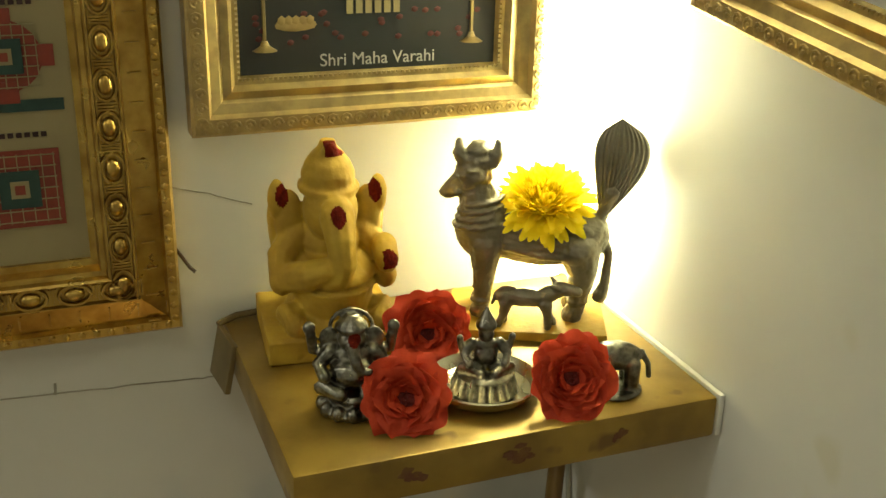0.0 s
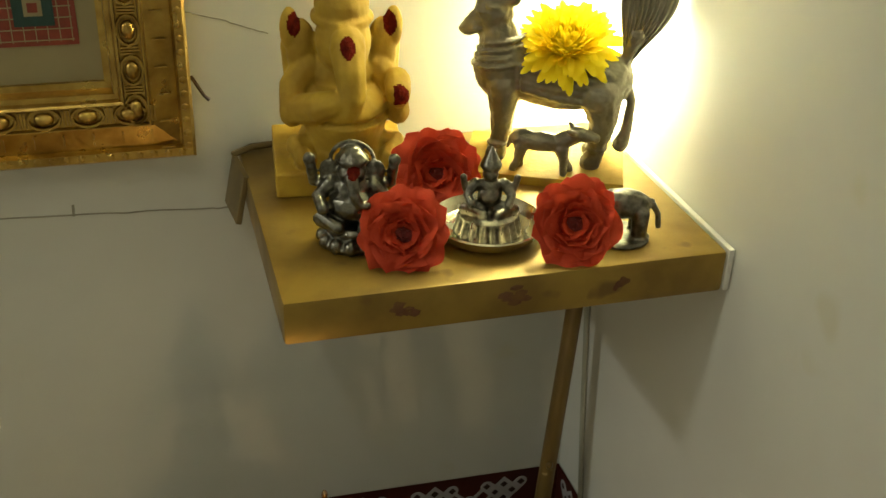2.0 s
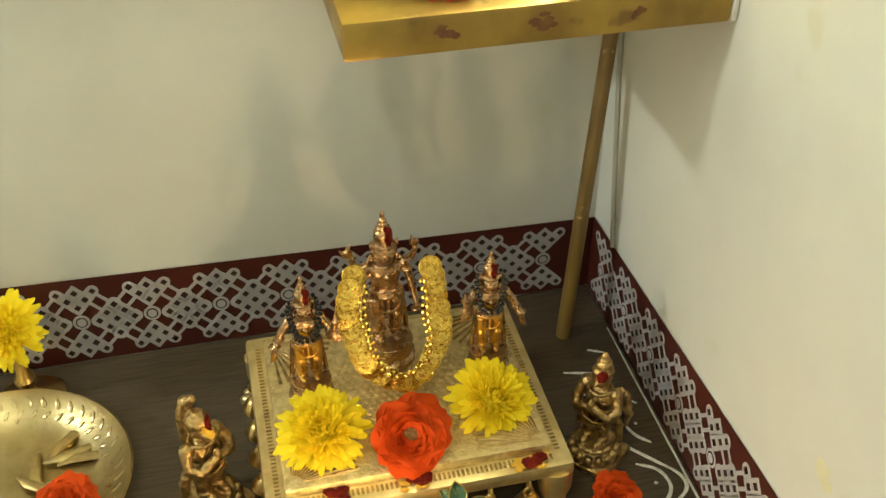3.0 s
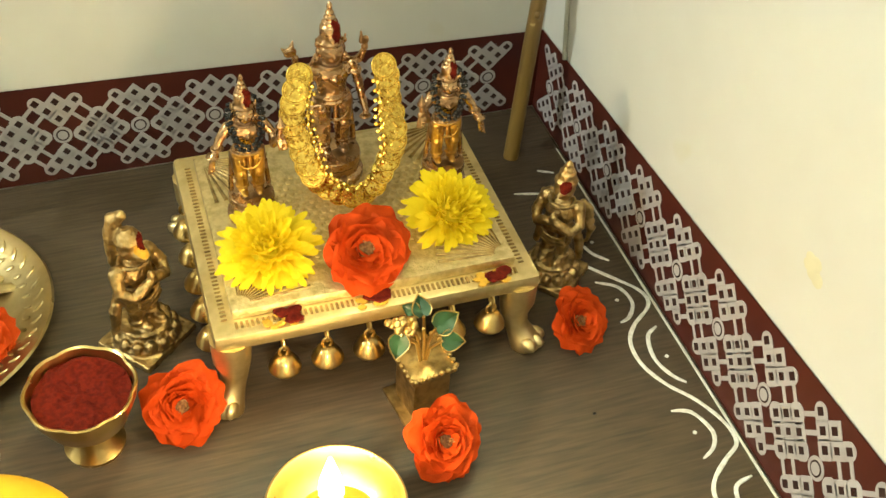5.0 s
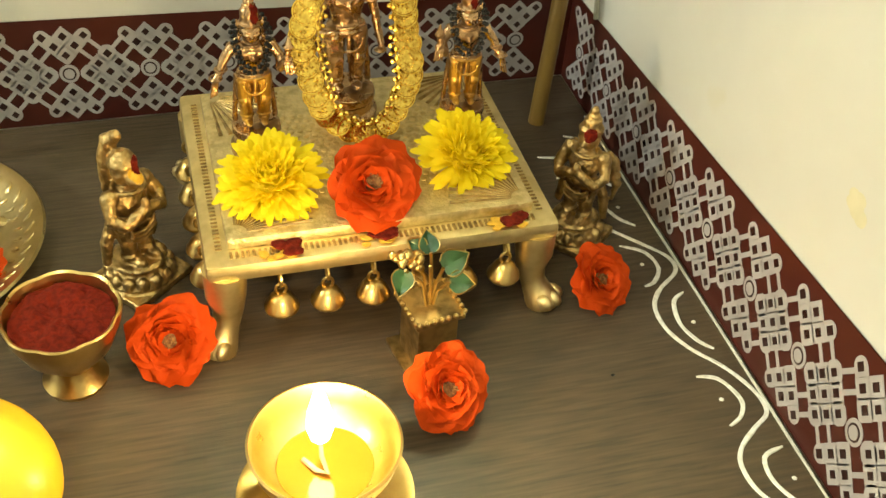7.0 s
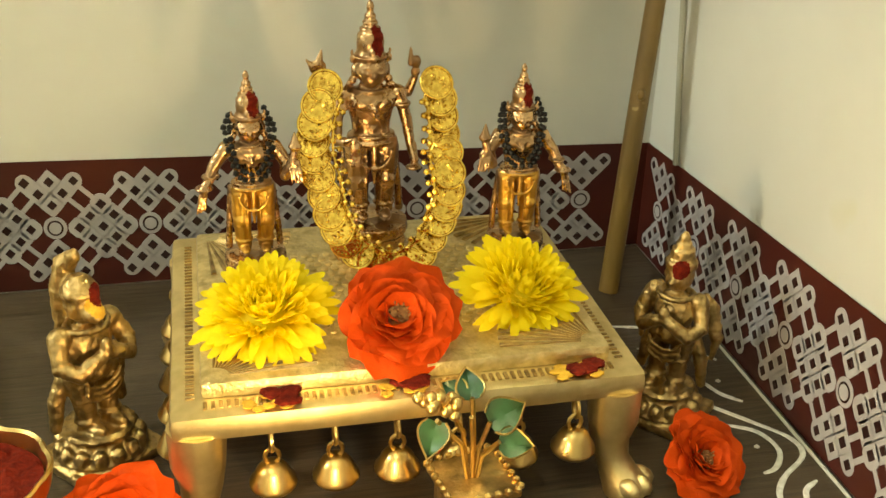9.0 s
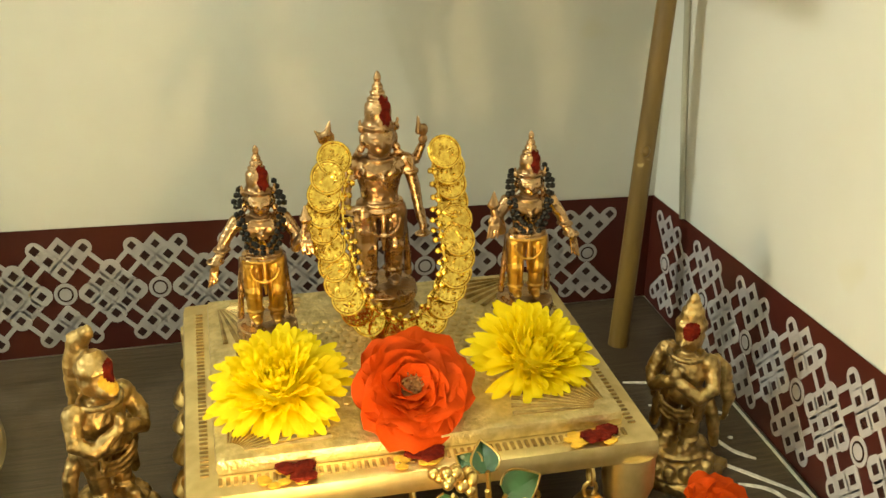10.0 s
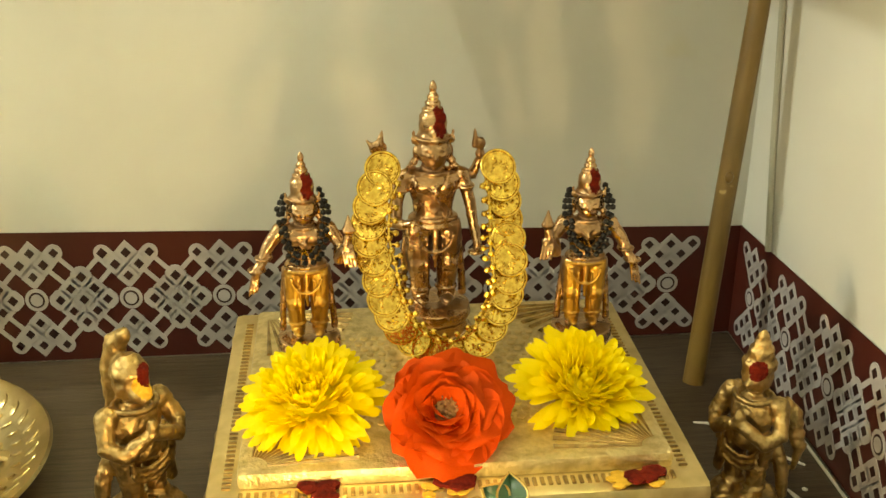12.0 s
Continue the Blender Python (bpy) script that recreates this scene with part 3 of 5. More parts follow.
# frame with dark devotional print
fb = picture_frame("picture_frame", -0.2775, -0.0395, 0.5435, 0.86, "narrow", GOLD_PALE, "pale gilt frame holding a dark devotional print", pose(0, 0, 0))
bm = bmesh.new()
box(bm, (0.172, 0.003, 0.250), (-0.1585, -0.0045, 0.7015))
part("print_sheet", bm, DARK, fb, "dark grey printed picture")
bm = bmesh.new()
for sx in (-0.228, -0.090):
    tube(bm, [(sx, -0.0062, 0.598), (sx, -0.0062, 0.652)], 0.0014, 5)
    lathe(bm, [(0.008, 0), (0.003, 0.003), (0.002, 0.006)], 10, (sx, -0.0062, 0.592))
blob(bm, (-0.208, -0.0062, 0.607), (0.014, 0.0006, 0.004))
for i in range(5):
    blob(bm, (-0.217 + i * 0.0045, -0.0066, 0.610), (0.003, 0.0006, 0.0032), detail=1)
part("printed_lamp_stand", bm, GOLD_PALE, fb, "printed plates and lamp stands")
bm = bmesh.new()
rnd = random.Random(5)
for i in range(26):
    blob(bm, (-0.1585 + rnd.uniform(-0.075, 0.075), -0.0064, 0.603 + rnd.uniform(-0.008, 0.012)), (0.0026, 0.0005, 0.002), detail=1)
blob(bm, (-0.1585, -0.0064, 0.647), (0.05, 0.0006, 0.022))
part("printed_petals", bm, mat("print_dull_red", (0.12, 0.030, 0.026), 0.4, 0, None, 120, 0.5), fb, "printed scattered red petals")
bm = bmesh.new()
for i in range(6):
    box(bm, (0.0042, 0.0006, 0.034), (-0.1735 + i * 0.0062, -0.0072, 0.630), 0)
part("printed_cloth", bm, CREAM, fb, "printed pale folded cloth")
cu = bpy.data.curves.new("caption", "FONT")
cu.body, cu.size, cu.extrude, cu.align_x = "Shri Maha Varahi", 0.0114, 0.0002, "CENTER"
text = new("caption", cu)
text.matrix_basis = pose(-0.1545, -0.0068, 0.5805, 90, 0, 0)
text.parent = fb
cu.materials.append(PRINT_WHITE)
bm = bmesh.new()
for a, b, c, d in ((0.176, 0.0012, -0.1585, 0.5745), (0.176, 0.0012, -0.1585, 0.830)):
    box(bm, (a, 0.0008, b), (c, -0.0068, d))
part("print_rule", bm, GOLD_PALE, fb)

# tilted frame on the side wall
fc = picture_frame("picture_frame", 0, 0.40, 0, 0.30, "narrow", GOLD_PALE, "gilt frame with a pale print on the side wall", pose(-0.004, -0.158, 0.6340, 0, 0, -90) @ pose(0, 0, 0, -2, 7, 0))
bm = bmesh.new()
box(bm, (0.337, 0.003, 0.237), (0.20, -0.0045, 0.15))
part("print_sheet", bm, PRINT_WHITE, fc, "white printed sheet with dark stripes")
bm = bmesh.new()
for i in range(9):
    box(bm, (0.012, 0.0008, 0.03), (0.07 + i * 0.032, -0.0066, 0.055))
part("printed_stripe", bm, DARK, fc, "dark printed stripes", smooth=False)
bm = bmesh.new()
tube(bm, [(-0.290, -0.001, 0.465), (-0.287, -0.006, 0.461), (-0.283, -0.010, 0.455), (-0.280, -0.011, 0.452)], 0.0013, 6)
solid("wall_nail", bm, TAPE_DARK, "bent dark nail in the wall", "nail")


# ---------------- flowers ----------------
def petal_mesh(name, length, width, cup, curl, material, ruffle=0.0, n=5, m=3, blunt=0.5, phase=0.0):
    """A petal rising along z from its base, hollow side towards -y, rim rolling out to +y."""
    bm = bmesh.new()
    rows = []
    for i in range(n + 1):
        t = i / n
        w = width * 0.5 * (0.32 + 0.68 * math.sin(math.pi * (0.08 + 0.52 * t)))
        if t > 0.62:
            w *= math.sqrt(max(0.0, 1 - (((t - 0.62) / 0.38) ** 2) * (1 - blunt * blunt)))
        row = []
        for j in range(-m, m + 1):
            s = j / m
            y = cup * width * (-s * s) * (1 - 0.35 * t) + curl * length * t ** 3 - 0.10 * length * math.sin(math.pi * t) * (1 if curl > 0 else 0)
            y += ruffle * t * t * math.sin(s * 3.4 + phase)
            z = length * t * (1 - 0.10 * s * s) + ruffle * 0.7 * t * t * math.cos(s * 4.3 + phase * 1.7)
            row.append(bm.verts.new((w * s, y, z)))
        rows.append(row)
    for ra, rb in zip(rows, rows[1:]):
        for k in range(2 * m):
            bm.faces.new((ra[k], ra[k + 1], rb[k + 1], rb[k]))
    return to_mesh(name, bm, material, True, 180)


def make_petals(material, tag):
    return [petal_mesh("petal_" + tag, 1.0, 1.0, c, k, material, r, 7, 4, 0.62, p) for c, k, r, p in ((0.34, 0.12, 0.05, 0.3), (0.30, 0.24, 0.08, 1.4), (0.24, 0.36, 0.11, 2.6), (0.22, 0.46, 0.12, 4.1))]


ROSE_PETALS, DULL_PETALS = make_petals(RED, "red"), make_petals(RED_DULL, "dull")
MUM_PETALS = [petal_mesh("petal_yellow", 1.0, 0.215, c, k, YELLOW, 0.0, 5, 2, 0.72) for c, k in ((0.22, -0.22), (0.20, -0.12), (0.20, 0.02))]


def rose(label, at, radius, seed, meshes=None, openness=1.0, group="roses"):
    rnd = random.Random(seed)
    meshes = meshes or ROSE_PETALS
    t = thing("rose", label, "flower", at, group)
    bm = bmesh.new()
    lathe(bm, [(radius * 0.10, 0), (radius * 0.30, radius * 0.12), (radius * 0.34, radius * 0.30), (radius * 0.18, radius * 0.42)], 12)
    for i in range(26):
        a, r = rnd.uniform(0, 6.3), radius * 0.15 * math.sqrt(rnd.random())
        tube(bm, [(r * math.cos(a), r * math.sin(a), radius * 0.36), (1.3 * r * math.cos(a), 1.3 * r * math.sin(a), radius * rnd.uniform(0.44, 0.54))], radius * 0.016, 4)
    if meshes is ROSE_PETALS:
        part("heart", bm, ROSE_HEART, t, "dry yellow-brown heart of stamens")
    else:
        part("heart", bm, DARK_HEART, t, "deep red folded heart")
    n = 40
    for i in range(n):
        f = (i + 0.5) / n
        a = i * 2.39996 + rnd.uniform(-0.25, 0.25)
        tilt = (2 + 60 * f ** 1.0 * openness) + rnd.uniform(-6, 6)
        r0 = radius * (0.15 + 0.23 * f)
        size = radius * (0.42 + 0.24 * f) * rnd.uniform(0.92, 1.10)
        ob = new("petal", meshes[min(3, int(f * 3 + rnd.random()))])
        ob.parent = t
        z0 = radius * (0.20 - 0.10 * f)
        ob.matrix_basis = Matrix.Rotation(a, 4, "Z") @ pose(0, r0, z0) @ pose(0, 0, 0, -tilt, rnd.uniform(-8, 8), 0) @ Matrix.Diagonal((size * rnd.uniform(1.55, 1.95), size, size, 1))
    return t


def mum(label, at, radius, seed):
    rnd = random.Random(seed)
    t = thing("chrysanthemum", label, "flower", at, "yellow chrysanthemums")
    bm = bmesh.new()
    lathe(bm, [(radius * 0.12, -0.10 * radius), (radius * 0.40, 0), (radius * 0.44, 0.22 * radius), (radius * 0.30, 0.42 * radius), (radius * 0.08, 0.50 * radius)], 16)
    part("heart", bm, YELLOW, t)
    n = 300
    for i in range(n):
        f = ((i + 0.5) / n) ** 0.62
        a = i * 2.39996 + rnd.uniform(-0.3, 0.3)
        tilt = 4 + 85 * f ** 0.95 + rnd.uniform(-9, 9)
        size = radius * (0.36 + 0.44 * f) * rnd.uniform(0.88, 1.10)
        ob = new("petal", MUM_PETALS[0 if f < 0.35 else (1 if f < 0.7 else 2)])
        ob.parent = t
        r0, z0 = radius * 0.27 * f, radius * (0.30 - 0.24 * f)
        ob.matrix_basis = Matrix.Rotation(a, 4, "Z") @ pose(0, r0, z0) @ pose(0, 0, 0, -tilt, rnd.uniform(-10, 10), 0) @ Matrix.Diagonal((size * (1.22 - 0.22 * f), size, size, 1))
    return t


# flowers on the brass stand
mum("bright yellow chrysanthemum lying on the brass stand", pose(-0.3005, -0.229, 0.091, 26, -6, -4), 0.0355, 1)
mum("bright yellow chrysanthemum with spread outer petals on the stand", pose(-0.1665, -0.222, 0.088, 30, 6, 4), 0.0355, 2)
rose("fully open orange-red rose on the brass stand", pose(-0.238, -0.247, 0.0945, 42, 0, 0), 0.0305, 3)
# roses on the counter
rose("open orange-red rose leaning by the stand's foot", pose(-0.376, -0.287, 0.020, 48, -8, 0), 0.027, 4)
rose("open orange-red rose lying on the counter", pose(-0.217, -0.366, 0.022, 44, 8, 8), 0.028, 5)
rose("small open orange-red rose beside the stand's leg", pose(-0.082, -0.285, 0.014, 42, 10, 10), 0.025, 6)
# flowers on the shelf
rose("orange-red rose on the gold shelf", pose(-0.188, -0.163, SHELF + 0.012, 62, -8, -16), 0.027, 7, DULL_PETALS, 0.66)
rose("dull red rose between the idols on the shelf", pose(-0.150, -0.094, SHELF + 0.015, 66, -4, -16), 0.028, 8, DULL_PETALS, 0.66)
rose("dull red rose lying on its side on the shelf", pose(-0.092, -0.175, SHELF + 0.014, 60, 4, -20), 0.028, 9, DULL_PETALS, 0.62)


# ---------------- brass stand ----------------
X0, X1, Y0, Y1, TOP = -0.350, -0.1165, -0.287, -0.090, 0.0755
stand = thing("brass_stand", "low engraved brass idol stand with hanging bells and paw feet", "stand", pose((X0 + X1) / 2, (Y0 + Y1) / 2, 0))
W, D = X1 - X0, Y1 - Y0
bm = bmesh.new()
box(bm, (W, D, 0.014), (0, 0, TOP - 0.007), 0.0045)
part("slab", bm, BRASS_PALE, stand)
bm = bmesh.new()
box(bm, (W - 0.030, D - 0.030, 0.009), (0, 0, TOP + 0.0042), 0.003)
panel = part("raised_panel", bm, BRASS_PANEL, stand, "engraved raised brass panel")
bm = bmesh.new()
zt = TOP + 0.0086
for sx in (-1, 1):
    for sy in (-1, 1):
        for i in range(11):
            a = (4 + i * 8.2) * math.pi / 180
            c0 = Vector((sx * (W / 2 - 0.021), sy * (D / 2 - 0.021), zt))
            d = Vector((-sx * math.cos(a), -sy * math.sin(a), 0))
            tube(bm, [c0 + d * 0.008, c0 + d * 0.050], [0.0005, 0.0017], 5)
part("fan_engraving", bm, BRASS_OLD, panel)
bm = bmesh.new()
for i in range(24):
    for j in range(15):
        x, y = -0.072 + 0.0063 * i, -0.046 + 0.0063 * j
        if abs(x) + abs(y) * 0.9 < 0.098:
            blob(bm, (x + (0.003 if j % 2 else 0), y, zt), (0.0025, 0.0025, 0.0017), detail=1)
part("dot_engraving", bm, BRASS_PALE, panel)
for sx, sy, n in ((0, -1, 56), (0, 1, 56), (-1, 0, 44), (1, 0, 44)):
    bm = bmesh.new()
    for i in range(n):
        s = (i + 0.5) / n - 0.5
        if sy:
            box(bm, (0.0020, 0.0060, 0.0012), (s * (W - 0.030), sy * (D / 2 - 0.0098), TOP + 0.0003), 0.0004)
        else:
            box(bm, (0.0042, 0.0014, 0.0010), (sx * (W / 2 - 0.0098), s * (D - 0.030), TOP + 0.0003), 0.0004)
    part("notched_border", bm, BRASS_OLD, stand)


def paw_leg(sx, sy):
    bm = bmesh.new()
    cx, cy = sx * (W / 2 - 0.012), sy * (D / 2 - 0.012)
    o = Vector((sx, sy, 0)).normalized()
    P = lambda d, z: (cx + o.x * d, cy + o.y * d, z)
    tube(bm, [P(0, TOP - 0.012), P(0.001, 0.044), P(0.000, 0.030), P(0.003, 0.018), P(0.008, 0.009), P(0.012, 0.004), P(0.013, 0.0)], [0.0145, 0.0135, 0.0105, 0.0088, 0.0105, 0.0125, 0.0122], 14)
    leg = part("leg", bm, BRASS_PALE, stand)
    bm = bmesh.new()
    side = Vector((-o.y, o.x, 0))
    for k in (-1, 0, 1):
        c = Vector(P(0.019 - abs(k) * 0.003, 0.0068)) + side * k * 0.0072
        blob(bm, c, (0.0085, 0.0048, 0.0066), Matrix.Rotation(math.atan2(o.y, o.x) + k * 0.22, 4, "Z"))
    part("paw", bm, BRASS_PALE, leg)


for sx in (-1, 1):
    for sy in (-1, 1):
        paw_leg(sx, sy)


def bell_parts(parent, x, y, turn):
    bm = bmesh.new()
    ring = [(0.0036 * math.cos(q), 0, 0.0046 * math.sin(q)) for q in (k * math.pi / 5 for k in range(10))]
    tube(bm, [(a, b, c + 0.002) for a, b, c in ring], 0.0012, 6, closed=True)
    tube(bm, [(b, a * 0.9, c * 0.9 - 0.0060) for a, b, c in ring], 0.0011, 6, closed=True)
    hook = part("hook", bm, BRASS, parent, at=pose(x, y, TOP - 0.021, 0, 0, turn) @ Matrix.Scale(1.06, 4))
    bm = bmesh.new()
    lathe(bm, [(0.0020, 0.0), (0.0052, -0.0012), (0.0078, -0.0045), (0.0088, -0.0075), (0.0108, -0.0100), (0.0110, -0.0118), (0.0095, -0.0140), (0.0050, -0.0158), (0.0012, -0.0164)], 18)
    part("bell", bm, BRASS, hook, at=pose(0, 0, -0.0088))


for i in range(6):
    bell_parts(stand, -W / 2 + 0.046 + i * 0.0304, -D / 2 + 0.003, 90)
for i in range(5):
    for sx in (-1, 1):
        bell_parts(stand, sx * (W / 2 - 0.002), -D / 2 + 0.040 + i * 0.029, 0)
for x in (-0.066, -0.001, 0.086):
    bm = bmesh.new()
    rnd = random.Random(int(x * 1000) + 7)
    for i in range(9):
        blob(bm, (x + rnd.uniform(-0.007, 0.007), -D / 2 + 0.010 + rnd.uniform(-0.006, 0.004), TOP + 0.0026), (0.0055, 0.0042, 0.0018), detail=1, mi=0)
    for i in range(12):
        blob(bm, (x - 0.009 + rnd.uniform(-0.007, 0.014), -D / 2 + 0.008 + rnd.uniform(-0.007, 0.004), TOP + 0.0012), (0.0036, 0.0028, 0.0010), detail=1, mi=1)
    part("kumkum_dab", bm, [KUMKUM, TURM_POWDER], stand, "dab of red kumkum over turmeric powder")


# ---------------- idols: one cast mesh each ----------------
PED = 0.0215


def figure(h, pose_kind):
    """A standing crowned figure, h tall, facing -y, feet at z = 0, on a turned foot that is PED deep."""
    bm = bmesh.new()
    B = lambda x, y, z, rx, ry, rz, rot=None: blob(bm, (x * h, y * h, z * h), (rx * h, ry * h, rz * h), rot)
    L = lambda pts, radii: limb(bm, [(x * h, y * h, z * h) for x, y, z in pts], [r * h for r in radii])
    lathe(bm, [(0.175 * h, -PED), (0.18 * h, -PED * 0.72), (0.155 * h, -PED * 0.60), (0.150 * h, -PED * 0.34), (0.165 * h, -PED * 0.22), (0.16 * h, 0.006 * h), (0.10 * h, 0.018 * h)], 24)
    for s in (-1, 1):
        L([(s * 0.056, 0, 0.05), (s * 0.062, 0, 0.20), (s * 0.062, 0, 0.36)], [0.040, 0.050, 0.064])
        B(s * 0.052, -0.045, 0.045, 0.028, 0.055, 0.020)
        B(s * 0.062, -0.014, 0.205, 0.050, 0.048, 0.050)
        B(s * 0.056, 0, 0.085, 0.052, 0.050, 0.014)
        for k in range(3):
            L([(s * (0.032 + k * 0.026), -0.058 + 0.009 * k, 0.33), (s * (0.034 + k * 0.022), -0.050 + 0.008 * k, 0.11)], [0.0050, 0.0045])
        # hanging side folds of cloth
        L([(s * 0.108, 0.02, 0.38), (s * 0.124, 0.025, 0.22), (s * 0.134, 0.025, 0.04)], [0.016, 0.015, 0.020])
    B(0, 0, 0.385, 0.112, 0.070, 0.050)
    L([(0, -0.066, 0.37), (0, -0.068, 0.27), (0, -0.056, 0.20)], [0.016, 0.013, 0.007])
    ring = lambda rx, ry, z, r, n=20: tube(bm, [(rx * h * math.cos(q), ry * h * math.sin(q), z * h) for q in (k * 2 * math.pi / n for k in range(n))], r * h, 6, closed=True)
    ring(0.098, 0.064, 0.412, 0.012)
    ring(0.110, 0.071, 0.385, 0.009)
    tube(bm, [(0.075 * h * math.cos(q), (-0.075 - 0.004) * h, (0.36 + 0.085 * math.sin(q)) * h) for q in (math.pi + k * math.pi / 8 for k in range(9))], 0.009 * h, 6)
    torso = lathe(bm, [(r * h, z * h) for r, z in ((0.100, 0.385), (0.090, 0.42), (0.084, 0.445), (0.086, 0.47), (0.096, 0.51), (0.108, 0.555), (0.116, 0.585), (0.100, 0.612), (0.055, 0.630), (0.045, 0.66))], 24)
    for r in torso:
        for v in r:
            v.co.y *= 0.62
    for s in (-1, 1):
        B(s * 0.044, -0.050, 0.565, 0.046, 0.022, 0.034)
        B(s * 0.116, 0, 0.598, 0.032, 0.034, 0.032)
    B(0, -0.052, 0.448, 0.012, 0.006, 0.012)
    L([(-0.085, -0.050, 0.61), (-0.01, -0.080, 0.545), (0.03, -0.066, 0.47), (0.055, -0.052, 0.42)], [0.005, 0.005, 0.005, 0.005])
    L([(0.066, -0.050, 0.607), (0.0, -0.074, 0.562), (-0.062, -0.052, 0.610)], [0.0055, 0.0055, 0.0055])
    B(0, -0.080, 0.545, 0.014, 0.010, 0.016)
    ring(0.066, 0.060, 0.618, 0.010)
    L([(0, 0, 0.61), (0, 0, 0.66)], [0.044, 0.040])
    # head
    B(0, -0.008, 0.706, 0.076, 0.070, 0.066)
    B(0, -0.022, 0.674, 0.056, 0.054, 0.042)
    B(0, -0.040, 0.648, 0.022, 0.022, 0.016)
    L([(0, -0.066, 0.722), (0, -0.077, 0.690)], [0.0055, 0.0095])
    B(0, -0.064, 0.667, 0.019, 0.008, 0.0055)
    B(0, -0.060, 0.657, 0.015, 0.008, 0.005)
    for s in (-1, 1):
        B(s * 0.030, -0.061, 0.704, 0.021, 0.010, 0.011)
        L([(s * 0.012, -0.071, 0.704), (s * 0.030, -0.075, 0.700), (s * 0.052, -0.058, 0.706)], [0.0035, 0.0042, 0.003])
        L([(s * 0.010, -0.070, 0.719), (s * 0.030, -0.068, 0.727), (s * 0.052, -0.050, 0.719)], [0.0032, 0.0038, 0.003])
        B(s * 0.074, 0.0, 0.700, 0.012, 0.018, 0.032)
        B(s * 0.080, -0.004, 0.660, 0.018, 0.016, 0.018)
        B(s * 0.076, -0.010, 0.755, 0.018, 0.012, 0.020)
        B(s * 0.082, -0.010, 0.785, 0.008, 0.006, 0.014)
        # locks on the shoulders
        L([(s * 0.070, 0.03, 0.66), (s * 0.095, 0.02, 0.63), (s * 0.115, 0.0, 0.62)], [0.016, 0.014, 0.010])
    # crown
    rings = [(0.068, 0.748), (0.073, 0.762), (0.064, 0.772), (0.058, 0.79), (0.060, 0.825), (0.056, 0.855), (0.042, 0.870), (0.046, 0.882), (0.030, 0.893), (0.035, 0.908), (0.021, 0.920), (0.026, 0.935), (0.013, 0.950), (0.018, 0.968), (0.014, 0.985), (0.004, 1.0)]
    lathe(bm, [(r * h, z * h) for r, z in rings], 22, (0, 0.004 * h, 0))
    B(0, -0.058, 0.785, 0.020, 0.012, 0.026)
    ring(0.070, 0.070, 0.764, 0.006)
    if pose_kind == "main":
        L([(-0.122, 0, 0.60), (-0.155, -0.02, 0.50), (-0.165, -0.055, 0.415)], [0.031, 0.027, 0.024])
        L([(-0.170, -0.055, 0.415), (-0.135, -0.115, 0.425), (-0.105, -0.135, 0.435)], [0.026, 0.022, 0.020])
        B(-0.100, -0.14, 0.400, 0.028, 0.014, 0.045)
        for k in range(4):
            L([(-0.120 + k * 0.013, -0.142, 0.385), (-0.120 + k * 0.013, -0.146, 0.325)], [0.0075, 0.006])
        L([(0.122, 0, 0.60), (0.155, -0.01, 0.48), (0.172, -0.03, 0.36)], [0.031, 0.027, 0.022])
        L([(0.175, -0.03, 0.36), (0.180, -0.07, 0.300)], [0.024, 0.020])
        B(0.172, -0.09, 0.275, 0.040, 0.030, 0.014)
        for s in (-1, 1):
            L([(s * 0.12, 0.03, 0.58), (s * 0.175, 0.04, 0.58), (s * 0.200, 0.02, 0.65)], [0.030, 0.025, 0.018])
            B(s * 0.200, 0.005, 0.68, 0.022, 0.018, 0.024)
        B(-0.228, 0.0, 0.725, 0.040, 0.012, 0.034)
        L([(-0.222, 0, 0.74), (-0.210, 0, 0.800)], [0.020, 0.005])
        L([(-0.250, 0, 0.73), (-0.275, 0, 0.760)], [0.016, 0.005])
        B(0.200, 0.0, 0.725, 0.024, 0.016, 0.030)
        L([(0.178, 0, 0.72), (0.176, 0, 0.795)], [0.016, 0.004])
        for s in (-1, 1):
            ring2 = [(s * 0.135 * h + 0.038 * h * math.cos(q), 0.040 * h * math.sin(q), 0.545 * h) for q in (k * math.pi / 6 for k in range(12))]
            tube(bm, ring2, 0.009 * h, 5, closed=True)
    else:
        s = -1 if pose_kind == "left" else 1
        # one arm hangs out to the side, the other lifts a bud
        L([(s * 0.12, 0, 0.60), (s * 0.185, -0.01, 0.51), (s * 0.215, -0.03, 0.44)], [0.038, 0.032, 0.026])
        L([(s * 0.215, -0.03, 0.44), (s * 0.243, -0.05, 0.405), (s * 0.250, -0.05, 0.375)], [0.027, 0.024, 0.020])
        for k in range(3):
            L([(s * (0.250 + 0.012 * k - 0.012), -0.055, 0.375), (s * (0.248 + 0.020 * k), -0.062, 0.295 - 0.010 * k)], [0.012, 0.007])
        for zz, xx in ((0.465, 0.205), (0.40, 0.243)):
            ring2 = [(s * xx * h + 0.040 * h * math.cos(q), -0.03 * h + 0.040 * h * math.sin(q), zz * h) for q in (k * math.pi / 6 for k in range(12))]
            tube(bm, ring2, 0.009 * h, 5, closed=True)
        L([(-s * 0.12, 0, 0.60), (-s * 0.175, -0.03, 0.52), (-s * 0.165, -0.09, 0.465)], [0.040, 0.034, 0.030])
        L([(-s * 0.165, -0.09, 0.465), (-s * 0.200, -0.12, 0.54), (-s * 0.212, -0.12, 0.60)], [0.028, 0.024, 0.022])
        B(-s * 0.216, -0.125, 0.630, 0.036, 0.030, 0.024)
